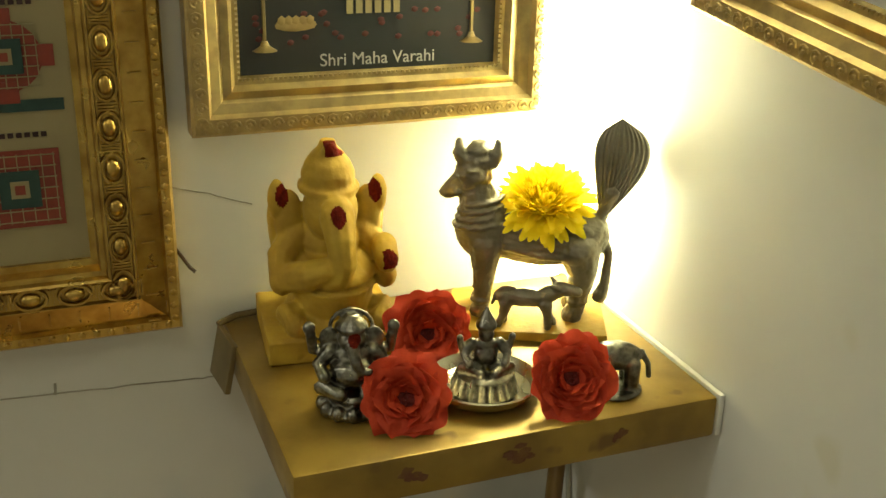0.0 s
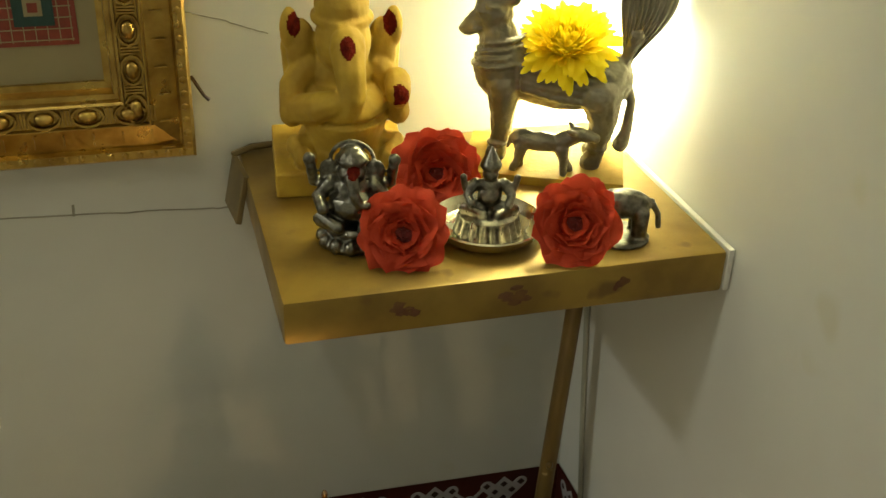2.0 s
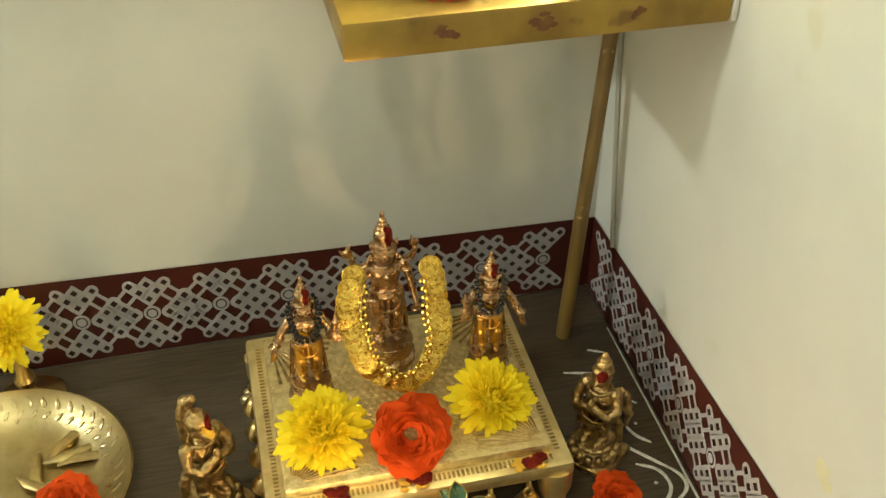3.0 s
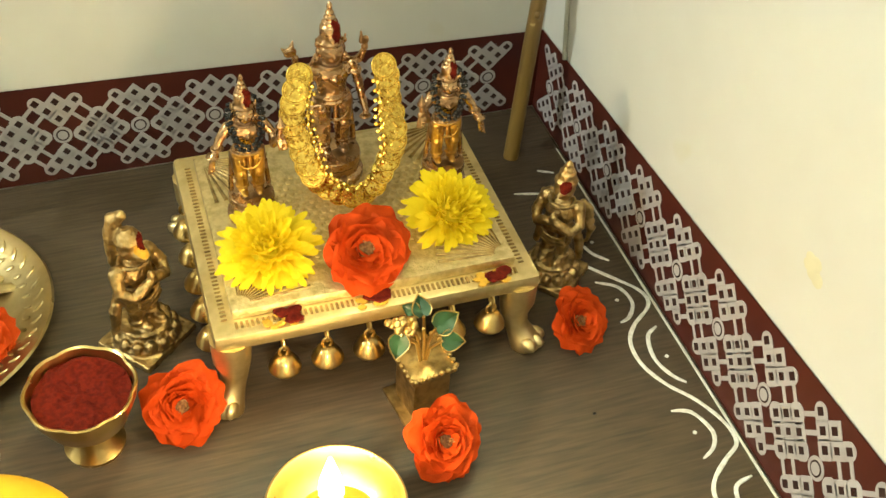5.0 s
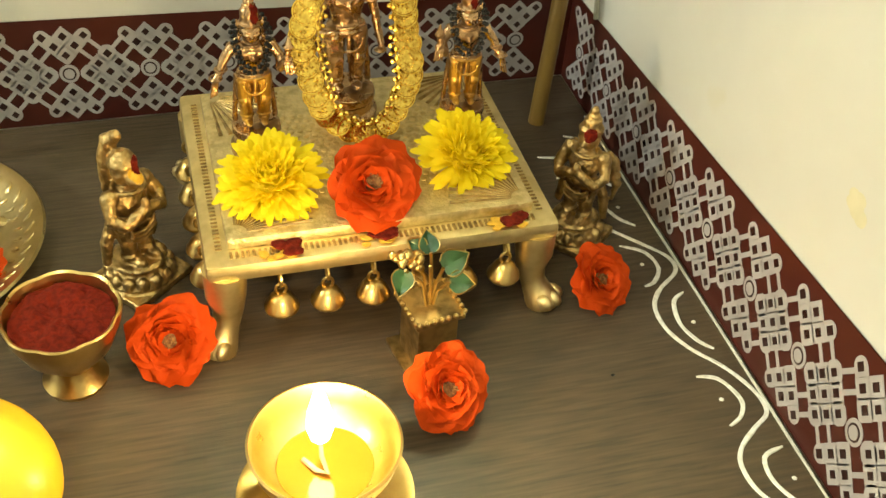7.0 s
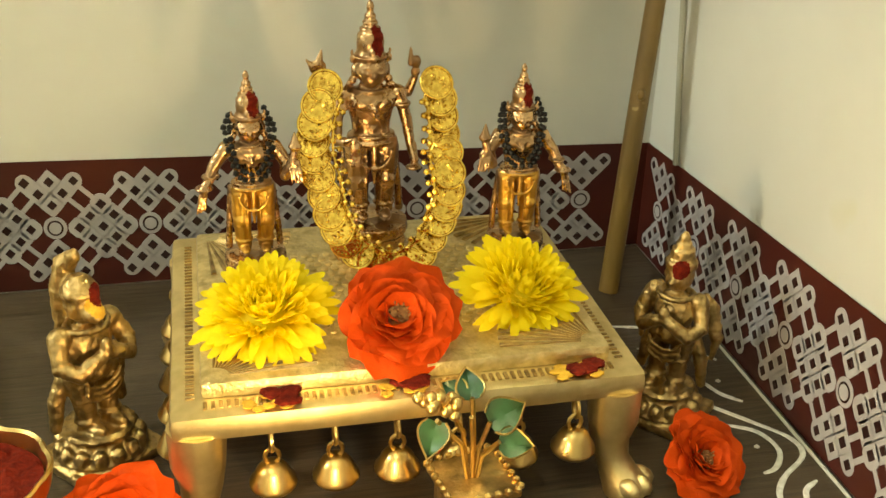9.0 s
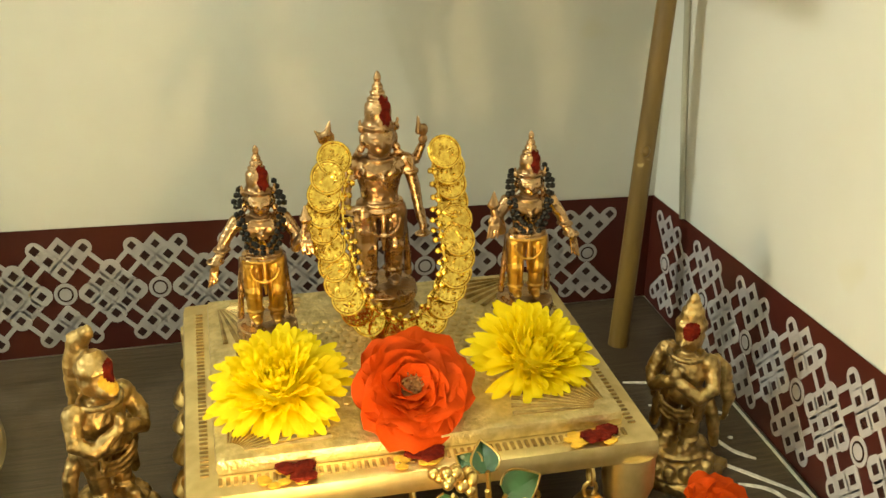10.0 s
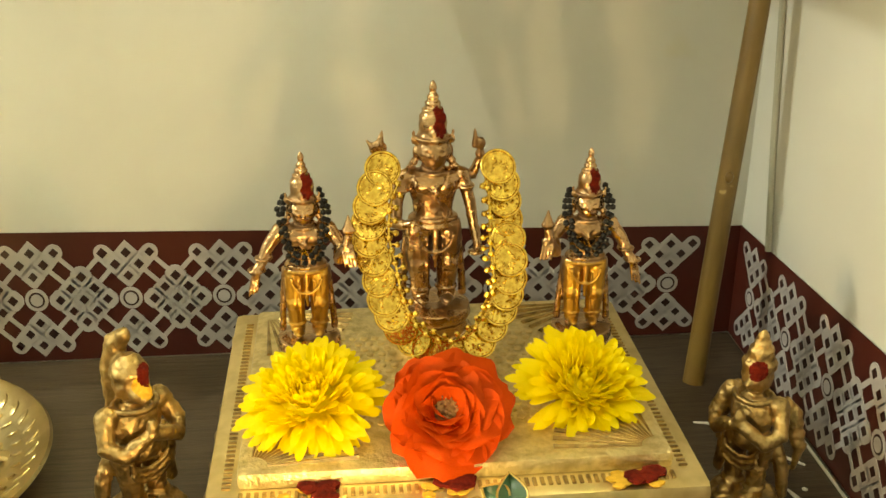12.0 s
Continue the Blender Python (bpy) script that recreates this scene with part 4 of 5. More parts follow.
        L([(-s * 0.216, -0.125, 0.645), (-s * 0.216, -0.125, 0.705)], [0.026, 0.006])
        B(-s * 0.215, -0.12, 0.53, 0.030, 0.026, 0.034)
        for k in range(4):
            L([(-s * (0.188 + k * 0.016), -0.140, 0.515), (-s * (0.194 + k * 0.018), -0.150, 0.445)], [0.009, 0.006])
    out = fuse(bm, h * 0.0052, 1)
    bm.free()
    carve(out, h * 0.0022, h * 0.030, 0.635 * h, 0.745 * h)
    for f in out.faces:
        c = f.calc_center_median() / h
        if 0.04 < c.z < 0.395 and abs(c.x) < 0.108 and pose_kind != "main":
            f.material_index = 1
        if abs(c.x - 0.024 - 0.006 * math.sin(c.z * 90)) < 0.026 and abs(c.z - 0.835 - 0.008 * math.sin(c.x * 160)) < 0.058 and c.y < 0.012:
            f.material_index = 2
    return out


IDOL = [COPPER, COPPER_CLOTH, KUMKUM]
PANEL = TOP + 0.0087
AT_MAIN = pose(-0.2345, -0.148, PANEL + PED, 0, 0, 4)
AT_LEFT = pose(-0.3025, -0.180, PANEL + PED, 0, 0, 2)
AT_RIGHT = pose(-0.1575, -0.180, PANEL + PED, 0, 0, -6)
solid("idol", figure(0.127, "main"), IDOL, "standing bronze deity idol with tall crown on the brass stand", "statue", AT_MAIN, "standing idols", sharp=60)
solid("idol", figure(0.101, "left"), IDOL, "standing bronze consort idol with gilded skirt, arm hanging at its side", "statue", AT_LEFT, "standing idols", sharp=60)
solid("idol", figure(0.099, "right"), IDOL, "standing bronze consort idol with gilded skirt and raised bud", "statue", AT_RIGHT, "standing idols", sharp=60)


# black bead necklaces
def beads(at, pts, r, label):
    t = thing("bead_necklace", label, "necklace", at, "bead necklaces")
    fine = []
    for (a, b) in zip(pts, pts[1:]):
        a, b = Vector(a), Vector(b)
        n = max(1, round((b - a).length / (r * 1.7)))
        fine += [a + (b - a) * i / n for i in range(n)]
    ball = bmesh.new()
    blob(ball, (0, 0, 0), r, detail=1)
    me = to_mesh("bead", ball, BLACK_BEAD)
    for p in fine:
        ob = new("bead", me)
        ob.parent = t
        ob.matrix_basis = Matrix.Translation(p + Vector(noise.noise_vector(p * 400)) * r * 0.5)
    return t


def necklace(at, h, label, wide=1.0, low=0.27):
    pts = []
    for k in range(19):
        q = math.pi * (0.0 + k / 18)
        s = math.cos(q)
        pts.append((math.copysign(abs(s) ** 0.62, s) * 0.100 * wide * h, (-0.02 - 0.078 * math.sin(q)) * h, (0.72 - low * math.sin(q) ** 1.3) * h))
    beads(at, [(0.085 * h, 0.03 * h, 0.79 * h)] + pts + [(-0.085 * h, 0.03 * h, 0.79 * h)], 0.0018, label)


necklace(AT_LEFT, 0.101, "string of black beads round the idol's neck", 1.22)
necklace(AT_RIGHT, 0.099, "string of black beads round the idol's neck", 1.22)
necklace(AT_LEFT, 0.101, "second string of black beads round the idol's neck", 1.0, 0.23)
necklace(AT_RIGHT, 0.099, "second string of black beads round the idol's neck", 1.0, 0.23)

# coin garland
garland = thing("coin_garland", "gold coin garland draped in a loop over the central idol", "garland", pose(0, 0, 0))
LOOP = [(-0.2595, 0.198), (-0.2665, 0.184), (-0.2695, 0.164), (-0.2665, 0.146), (-0.2615, 0.127), (-0.253, 0.111), (-0.2425, 0.1025), (-0.231, 0.099), (-0.218, 0.103), (-0.2065, 0.114), (-0.2, 0.129), (-0.1985, 0.145), (-0.1995, 0.164), (-0.2015, 0.183), (-0.2055, 0.199)]
pts = [Vector((x, 0, z)) for x, z in LOOP]
dense = []
for i in range(len(pts) - 1):
    p0, p1, p2, p3 = pts[max(i - 1, 0)], pts[i], pts[i + 1], pts[min(i + 2, len(pts) - 1)]
    for s in range(12):
        t = s / 12
        dense.append(0.5 * (2 * p1 + (p2 - p0) * t + (2 * p0 - 5 * p1 + 4 * p2 - p3) * t * t + (3 * p1 - p0 - 3 * p2 + p3) * t ** 3))
dense.append(pts[-1])
arc = [0.0]
for a, b in zip(dense, dense[1:]):
    arc.append(arc[-1] + (b - a).length)


def along(s):
    for i in range(len(arc) - 1):
        if arc[i + 1] >= s:
            t = (s - arc[i]) / max(1e-9, arc[i + 1] - arc[i])
            return dense[i].lerp(dense[i + 1], t), (dense[i + 1] - dense[i]).normalized()
    return dense[-1], (dense[-1] - dense[-2]).normalized()


bm = bmesh.new()
R = 0.0093
lathe(bm, [(R * 0.9, -0.0006), (R, -0.0004), (R, 0.0005), (R * 0.96, 0.0009), (R * 0.88, 0.0009), (R * 0.83, 0.0002), (R * 0.1, 0.0003)], 24)
for k in range(18):
    q = k * math.pi / 9
    blob(bm, (R * 0.73 * math.cos(q), R * 0.73 * math.sin(q), 0.0003), (R * 0.07, R * 0.07, 0.0005), detail=1)
coin_rnd = random.Random(17)
for k in range(13):
    q, rr = coin_rnd.uniform(0, 6.28), R * 0.5 * math.sqrt(coin_rnd.random())
    blob(bm, (rr * math.cos(q), rr * math.sin(q), 0.0004), (R * coin_rnd.uniform(0.08, 0.2), R * coin_rnd.uniform(0.06, 0.12), 0.0009), Matrix.Rotation(q * 3, 4, "Z"), detail=1)
COIN = to_mesh("coin", bm, GOLD, True, 30)
rnd = random.Random(11)
N = 25
for i in range(N):
    p, d = along(arc[-1] * (i + 0.5) / N)
    depth = -0.172 - 0.022 * (1 - max(0, (p.z - 0.10) / 0.10))
    centre_dir = (Vector((-0.232, 0, 0.155)) - p).normalized()
    out = -Vector((centre_dir.x, 0, centre_dir.z)) * 0.0005
    ob = new("coin", COIN)
    ob.parent = garland
    side = 1 if i < N / 2 else -1
    ob.matrix_basis = Matrix.Translation((p.x + out.x, depth - 0.003 * math.sin(i * 1.1), p.z + out.z)) @ pose(0, 0, 0, 90 - 26 + rnd.uniform(-10, 10), side * -16 + rnd.uniform(-12, 12), rnd.uniform(-10, 10)) @ Matrix.Rotation(rnd.uniform(0, 6), 4, "Z")
bm = bmesh.new()
chain = []
for i in range(56):
    p, d = along(arc[-1] * (i + 0.5) / 56)
    inward = (Vector((-0.231, 0, 0.155)) - p)
    q = p + Vector((inward.x, 0, inward.z)).normalized() * 0.0098
    chain.append(Vector((q.x, -0.178 - 0.022 * (1 - max(0, (p.z - 0.10) / 0.10)), q.z)))
tube(bm, chain, 0.0008, 6)
for i, q in enumerate(chain):
    if i % 2 == 0:
        blob(bm, q, 0.0021, detail=1)
    else:
        inw = (Vector((-0.231, q.y, 0.155)) - q).normalized()
        blob(bm, q + inw * 0.0036, 0.0019, detail=1)
        tube(bm, [q, q + inw * 0.0032], 0.0007, 5)
part("chain", bm, GOLD, garland, "fine gold link chain with beads")


def small_idol(kind):
    """Hand-high figures that stand on a lotus base and a square plate."""
    h = 0.118
    bm = bmesh.new()
    B = lambda x, y, z, rx, ry, rz, rot=None: blob(bm, (x * h, y * h, z * h), (rx * h, ry * h, rz * h), rot)
    L = lambda pts, radii: limb(bm, [(x * h, y * h, z * h) for x, y, z in pts], [r * h for r in radii])
    box(bm, (0.48 * h, 0.44 * h, 0.05 * h), (0, 0, 0.025 * h), 0.01 * h)
    lathe(bm, [(0.20 * h, 0.05 * h), (0.225 * h, 0.07 * h), (0.17 * h, 0.12 * h), (0.15 * h, 0.15 * h), (0.18 * h, 0.175 * h), (0.16 * h, 0.19 * h)], 24)
    for k in range(14):
        q = k * 2 * math.pi / 14
        B(0.185 * math.cos(q), 0.185 * math.sin(q), 0.095, 0.042, 0.042, 0.045)
    for s in (-1, 1):
        L([(s * 0.06, -0.01, 0.20), (s * 0.065, -0.01, 0.32), (s * 0.075, 0.0, 0.46)], [0.050, 0.052, 0.072])
        B(s * 0.06, -0.07, 0.205, 0.04, 0.07, 0.03)
        for zz in (0.24, 0.35):
            B(s * 0.063, -0.01, zz, 0.066, 0.066, 0.018)
        L([(s * 0.12, 0.05, 0.46), (s * 0.17, 0.06, 0.34), (s * 0.19, 0.06, 0.22)], [0.035, 0.04, 0.03])
    B(0, 0, 0.48, 0.125, 0.095, 0.07)
    for k in range(3):
        tube(bm, [(0.10 * h * math.cos(q), -0.095 * h, (0.47 - 0.03 * k + 0.06 * math.sin(q)) * h) for q in (math.pi + j * math.pi / 6 for j in range(7))], 0.012 * h, 5)
    B(0, -0.01, 0.60, 0.125, 0.09, 0.11)
    for s in (-1, 1):
        B(s * 0.135, 0, 0.665, 0.055, 0.055, 0.055)
        L([(s * 0.15, 0, 0.66), (s * 0.185, -0.05, 0.56), (s * 0.14, -0.12, 0.53)], [0.046, 0.044, 0.038])
        L([(s * 0.14, -0.12, 0.53), (s * 0.06, -0.15, 0.58), (0, -0.15, 0.60)], [0.036, 0.034, 0.030])
    B(0, -0.15, 0.615, 0.035, 0.03, 0.055)
    B(0, -0.01, 0.79, 0.085, 0.09, 0.085)
    tube(bm, [(0.10 * h * math.cos(q), 0.09 * h * math.sin(q) - 0.02 * h, 0.695 * h) for q in (k * math.pi / 8 for k in range(16))], 0.016 * h, 6, closed=True)
    if kind == "muzzle":
        B(0.0, -0.085, 0.765, 0.055, 0.06, 0.045)
        lathe(bm, [(0.085 * h, 0.82 * h), (0.09 * h, 0.85 * h), (0.065 * h, 0.89 * h), (0.03 * h, 0.92 * h)], 16)
        L([(0.0, 0.11, 0.45), (-0.02, 0.14, 0.62), (-0.01, 0.12, 0.82), (0.01, 0.10, 0.94), (0.02, 0.04, 0.985)], [0.036, 0.042, 0.058, 0.052, 0.034])
        L([(0.16, 0.02, 0.50), (0.20, 0.05, 0.42), (0.20, 0.06, 0.30)], [0.03, 0.035, 0.02])
    else:
        B(0, -0.085, 0.775, 0.022, 0.045, 0.022)
        lathe(bm, [(0.088 * h, 0.83 * h), (0.092 * h, 0.86 * h), (0.072 * h, 0.875 * h), (0.066 * h, 0.92 * h), (0.045 * h, 0.93 * h), (0.048 * h, 0.95 * h), (0.03 * h, 0.96 * h), (0.032 * h, 0.98 * h), (0.008 * h, 1.01 * h)], 18)
        for s in (-1, 1):
            for k in range(4):
                L([(s * 0.14, 0.07, 0.66 - k * 0.02), (s * (0.19 + 0.016 * k), 0.09, 0.62 - k * 0.05), (s * (0.23 - 0.003 * k), 0.08, 0.52 - k * 0.055)], [0.035, 0.038, 0.012])
    out = fuse(bm, h * 0.0080, 0)
    bm.free()
    carve(out, h * 0.0055, h * 0.035)
    for f in out.faces:
        c = f.calc_center_median() / h
        if c.y < -0.02 and (c.x - 0.03) ** 2 + (c.z - 0.84) ** 2 < 0.045 ** 2:
            f.material_index = 1
        elif c.y < -0.02 and c.x > -0.06 and (c.x) ** 2 + (c.z - 0.80) ** 2 < 0.042 ** 2 and kind == "muzzle":
            f.material_index = 2
    return out


solid("idol", small_idol("muzzle"), [BRASS_OLD, KUMKUM, TURM_POWDER], "small brass monkey-faced deity idol with folded hands on a lotus base", "statue", pose(-0.392, -0.203, 0, 0, 0, 42) @ Matrix.Diagonal((0.94, 0.94, 1.03, 1)), "small brass idols", sharp=60)
solid("idol", small_idol("wings"), [BRASS_OLD, KUMKUM, TURM_POWDER], "small brass winged deity idol with folded hands and red-smeared brow", "statue", pose(-0.0725, -0.220, 0, 0, 0, -48) @ Matrix.Diagonal((0.84, 0.88, 1.0, 1)), "small brass idols", sharp=60)

# ---------------- counter things ----------------
# big plate, with petals and rose on it
plate = thing("metal_plate", "round pale brass plate with embossed leaf rim", "plate", pose(-0.558, -0.160, 0))
R = 0.106
bm = bmesh.new()
lathe(bm, [(R * 0.66, 0.002), (R * 0.70, 0.001), (R * 0.80, 0.012), (R * 0.99, 0.024), (R, 0.0255), (R * 0.985, 0.027), (R * 0.955, 0.0255), (R * 0.80, 0.0150), (R * 0.68, 0.0050), (R * 0.30, 0.004)], 72)
part("dish", bm, PLATE, plate)
bm = bmesh.new()
for k in range(46):
    q = k * 2 * math.pi / 46
    for rr, tilt, big in ((0.885, 0.5, 1.0), (0.80, -0.5, 0.8)):
        m = Matrix.Rotation(q + tilt * 0.06, 4, "Z") @ pose(R * rr, 0, 0.0158 + (rr - 0.80) * 0.0625, 0, -32, 0) @ Matrix.Rotation(tilt, 4, "Z")
        vs = blob(bm, (0, 0, 0), (0.0062 * big, 0.0025 * big, 0.0012), detail=1)
        bmesh.ops.transform(bm, matrix=m, verts=vs)
part("embossed_leaves", bm, PLATE, plate)
rose("orange-red rose lying on the metal plate", pose(-0.505, -0.185, 0.010, 30, -10, 0), 0.026, 21)
rnd = random.Random(3)
for i in range(5):
    bm = bmesh.new()
    a = rnd.uniform(0, 3)
    tube(bm, [(-0.022, 0, 0.004), (-0.008, 0.003, 0.006), (0.010, 0.002, 0.006), (0.024, -0.003, 0.004)], [0.002, 0.005, 0.005, 0.0015], 8, flat=0.5)
    solid("petal_offering", bm, GOLD_PALE, "pale curled offering piece lying in the plate", "offering", pose(-0.515 + 0.020 * math.cos(i * 1.3), -0.135 + 0.022 * math.sin(i * 1.7), 0.004, 0, 0, i * 50))

# kumkum bowl
bowl = thing("kumkum_bowl", "small footed brass bowl with scalloped rim full of red kumkum", "bowl", pose(-0.4375, -0.290, 0) @ Matrix.Diagonal((0.97, 0.97, 1.22, 1)))
bm = bmesh.new()
scallop = lambda a, r, z: r * (1 + (0.045 * max(0, (z - 0.030) / 0.02)) * abs(math.cos(4 * a)))
lathe(bm, [(0.020, 0.0), (0.021, 0.003), (0.016, 0.008), (0.014, 0.014), (0.018, 0.019), (0.028, 0.028), (0.0345, 0.042), (0.0360, 0.050), (0.0350, 0.0510), (0.0335, 0.050), (0.0320, 0.043), (0.015, 0.036)], 64, wobble=scallop)
part("cup", bm, BRASS, bowl)
bm = bmesh.new()
rings = lathe(bm, [(0.0325, 0.0445), (0.0300, 0.0455), (0.0260, 0.0464), (0.0215, 0.0470), (0.0165, 0.0468), (0.0115, 0.0462), (0.0070, 0.0460), (0.0030, 0.0458)], 56)
for v in bm.verts:
    v.co.z += 0.0030 * noise.noise(v.co * 140) + 0.0016 * noise.noise(v.co * 400)
part("powder", bm, KUMKUM, bowl, "heaped dark red kumkum powder")

# oil lamp
diya = thing("oil_lamp", "lit brass oil lamp cup on a brass saucer", "lamp", pose(-0.300, -0.416, 0) @ Matrix.Diagonal((0.975, 0.975, 1.05, 1)))
bm = bmesh.new()
lathe(bm, [(0.042, 0.003), (0.044, 0.002), (0.0525, 0.006), (0.053, 0.0075), (0.051, 0.0078), (0.042, 0.005), (0.020, 0.0045)], 48)
part("saucer", bm, BRASS, diya)
bm = bmesh.new()
lathe(bm, [(0.024, 0.005), (0.025, 0.007), (0.017, 0.012), (0.015, 0.016), (0.022, 0.021), (0.034, 0.030), (0.0415, 0.042), (0.0435, 0.051), (0.0445, 0.0525), (0.0430, 0.0532), (0.0415, 0.0515), (0.039, 0.043), (0.031, 0.033), (0.018, 0.027), (0.005, 0.026)], 56)
cup = part("cup", bm, BRASS, diya)
bm = bmesh.new()
lathe(bm, [(0.0285, 0.0318), (0.0280, 0.0322), (0.005, 0.0322)], 40)
part("ghee", bm, OIL, diya, "pool of melted ghee")
bm = bmesh.new()
tube(bm, [(-0.012, 0.006, 0.0330), (-0.006, -0.004, 0.0340), (0.000, -0.008, 0.0345), (-0.002, 0.0, 0.040), (-0.002, 0.003, 0.049)], [0.0016, 0.0016, 0.0016, 0.0015, 0.0012], 7)
part("wick", bm, WICK, diya, "cotton wick")
bm = bmesh.new()
lathe(bm, [(0.0016, 0.0), (0.0058, 0.004), (0.0080, 0.010), (0.0072, 0.017), (0.0042, 0.026), (0.0010, 0.034)], 14, (-0.002, 0.004, 0.0455))
for v in bm.verts:
    v.co.z = 0.0475 + (v.co.z - 0.0455) * 1.35
flame = part("flame", bm, FLAME, diya, "bright flame")
flame.visible_shadow = False

# yellow fruit
bm = bmesh.new()
vs = blob(bm, (0, 0, 0), (0.060, 0.048, 0.040), detail=4)
for v in bm.verts:
    v.co += v.co.normalized() * 0.0012 * noise.noise(v.co * 30)
    v.co.z *= 1.0 + 0.10 * (v.co.x / 0.06)
mango = thing("mango", "ripe yellow mango on the counter", "fruit", pose(-0.496, -0.384, 0.0385, 0, 0, -35))
part("flesh", bm, FRUIT, mango)
bm = bmesh.new()
tube(bm, [(-0.056, 0, 0.0), (-0.066, 0.002, 0.003)], [0.004, 0.003], 8)
part("stalk", bm, WICK, mango, "brown stalk end")

# potted plant of brass and enamel
pot = thing("metal_plant", "miniature brass planter with green enamel leaves and gilt grape cluster", "ornament", pose(-0.213, -0.316, 0, 0, 0, 10) @ Matrix.Diagonal((1.05, 1.05, 1.15, 1)))
bm = bmesh.new()
box(bm, (0.040, 0.040, 0.003), (0, 0, 0.0015), 0.0008)
box(bm, (0.027, 0.027, 0.036), (0, 0, 0.021), 0.0015)
box(bm, (0.033, 0.033, 0.004), (0, 0, 0.040), 0.001)
part("planter_box", bm, BRASS_OLD, pot)
bm = bmesh.new()
for i in range(7):
    for s in (-1, 1):
        blob(bm, (-0.0145 + i * 0.0048, s * 0.0165, 0.0425), 0.0019, detail=1)
        blob(bm, (s * 0.0165, -0.0145 + i * 0.0048, 0.0425), 0.0019, detail=1)
part("beaded_rim", bm, BRASS, pot)
bm = bmesh.new()
STEMS = [(-0.018, -0.002, 0.086), (-0.020, -0.004, 0.076), (-0.002, 0.000, 0.080), (0.006, -0.002, 0.068), (0.008, -0.008, 0.062), (-0.004, -0.004, 0.074)]
for x, y, z in STEMS:
    tube(bm, [(x * 0.15, y * 0.15, 0.041), (x * 0.35, y * 0.3, 0.041 + (z - 0.041) * 0.55), (x, y, z)], 0.0011, 6)
part("stem", bm, BRASS, pot, "thin gilt stems")


def leaf(x, y, z, lean, turn, s):
    bm = bmesh.new()
    n = 8
    rows = []
    for i in range(n + 1):
        t = i / n
        w = s * 0.55 * math.sin(math.pi * (0.10 + 0.90 * t) ** 0.72) if t < 1 else 0.0002
        rows.append([bm.verts.new((q * w, t * s * 1.25, 0.18 * s * (1 - abs(q)) * -1 - 0.2 * s * t * t)) for q in (-1, -0.5, 0, 0.5, 1)])
    for a, b in zip(rows, rows[1:]):
        for k in range(4):
            bm.faces.new((a[k], a[k + 1], b[k + 1], b[k]))
    low = bmesh.ops.duplicate(bm, geom=bm.faces[:])
    for v in [g for g in low["geom"] if isinstance(g, bmesh.types.BMVert)]:
        v.co.z -= 0.0005
    ob = part("leaf", bm, LEAF, pot, "green enamel leaf", at=pose(x, y, z, lean, 0, -20) @ pose(0, 0, 0, 0, 0, turn))
    bm = bmesh.new()
    edge = [(q * s * 0.55 * math.sin(math.pi * (0.10 + 0.90 * t) ** 0.72), t * s * 1.25, -0.2 * s * t * t) for q, ts in ((-1, range(0, 9)), (1, range(8, -1, -1))) for t in [k / 8 for k in ts]]
    tube(bm, edge, 0.0005, 4)
    part("gilt_edge", bm, BRASS, ob)


leaf(-0.020, -0.004, 0.076, 45, 165, 0.0125)
leaf(-0.002, 0.000, 0.080, 40, 10, 0.0115)
leaf(0.006, -0.002, 0.068, 48, -62, 0.0145)
leaf(0.008, -0.008, 0.062, 40, -95, 0.0125)
leaf(-0.004, 0.004, 0.080, 40, 60, 0.0095)
rnd = random.Random(8)
bm = bmesh.new()
blob(bm, (0, 0, 0), 0.0027, detail=2)
GRAPE = to_mesh("grape", bm, BRASS)
for i in range(22):
    t = i / 22
    ob = new("grape", GRAPE)
    ob.parent = pot
    ob.matrix_basis = pose(-0.018 + 0.014 * (t - 0.5) + rnd.uniform(-0.004, 0.004), -0.004 + rnd.uniform(-0.004, 0.004), 0.088 - 0.008 * t + rnd.uniform(-0.003, 0.003))

# tall lamp behind the plate with a yellow flower on it
stem_lamp = thing("standing_oil_lamp", "brass standing lamp beside the wall with a yellow flower on top", "lamp", pose(-0.545, -0.045, 0))
bm = bmesh.new()
lathe(bm, [(0.030, 0), (0.031, 0.004), (0.012, 0.012), (0.007, 0.02), (0.010, 0.03), (0.006, 0.04), (0.006, 0.075), (0.018, 0.082), (0.020, 0.085), (0.004, 0.087)], 24)
part("stand", bm, BRASS, stem_lamp)
mum("bright yellow chrysanthemum on the standing lamp", pose(-0.545, -0.055, 0.094, 50, -6, 0), 0.034, 31)


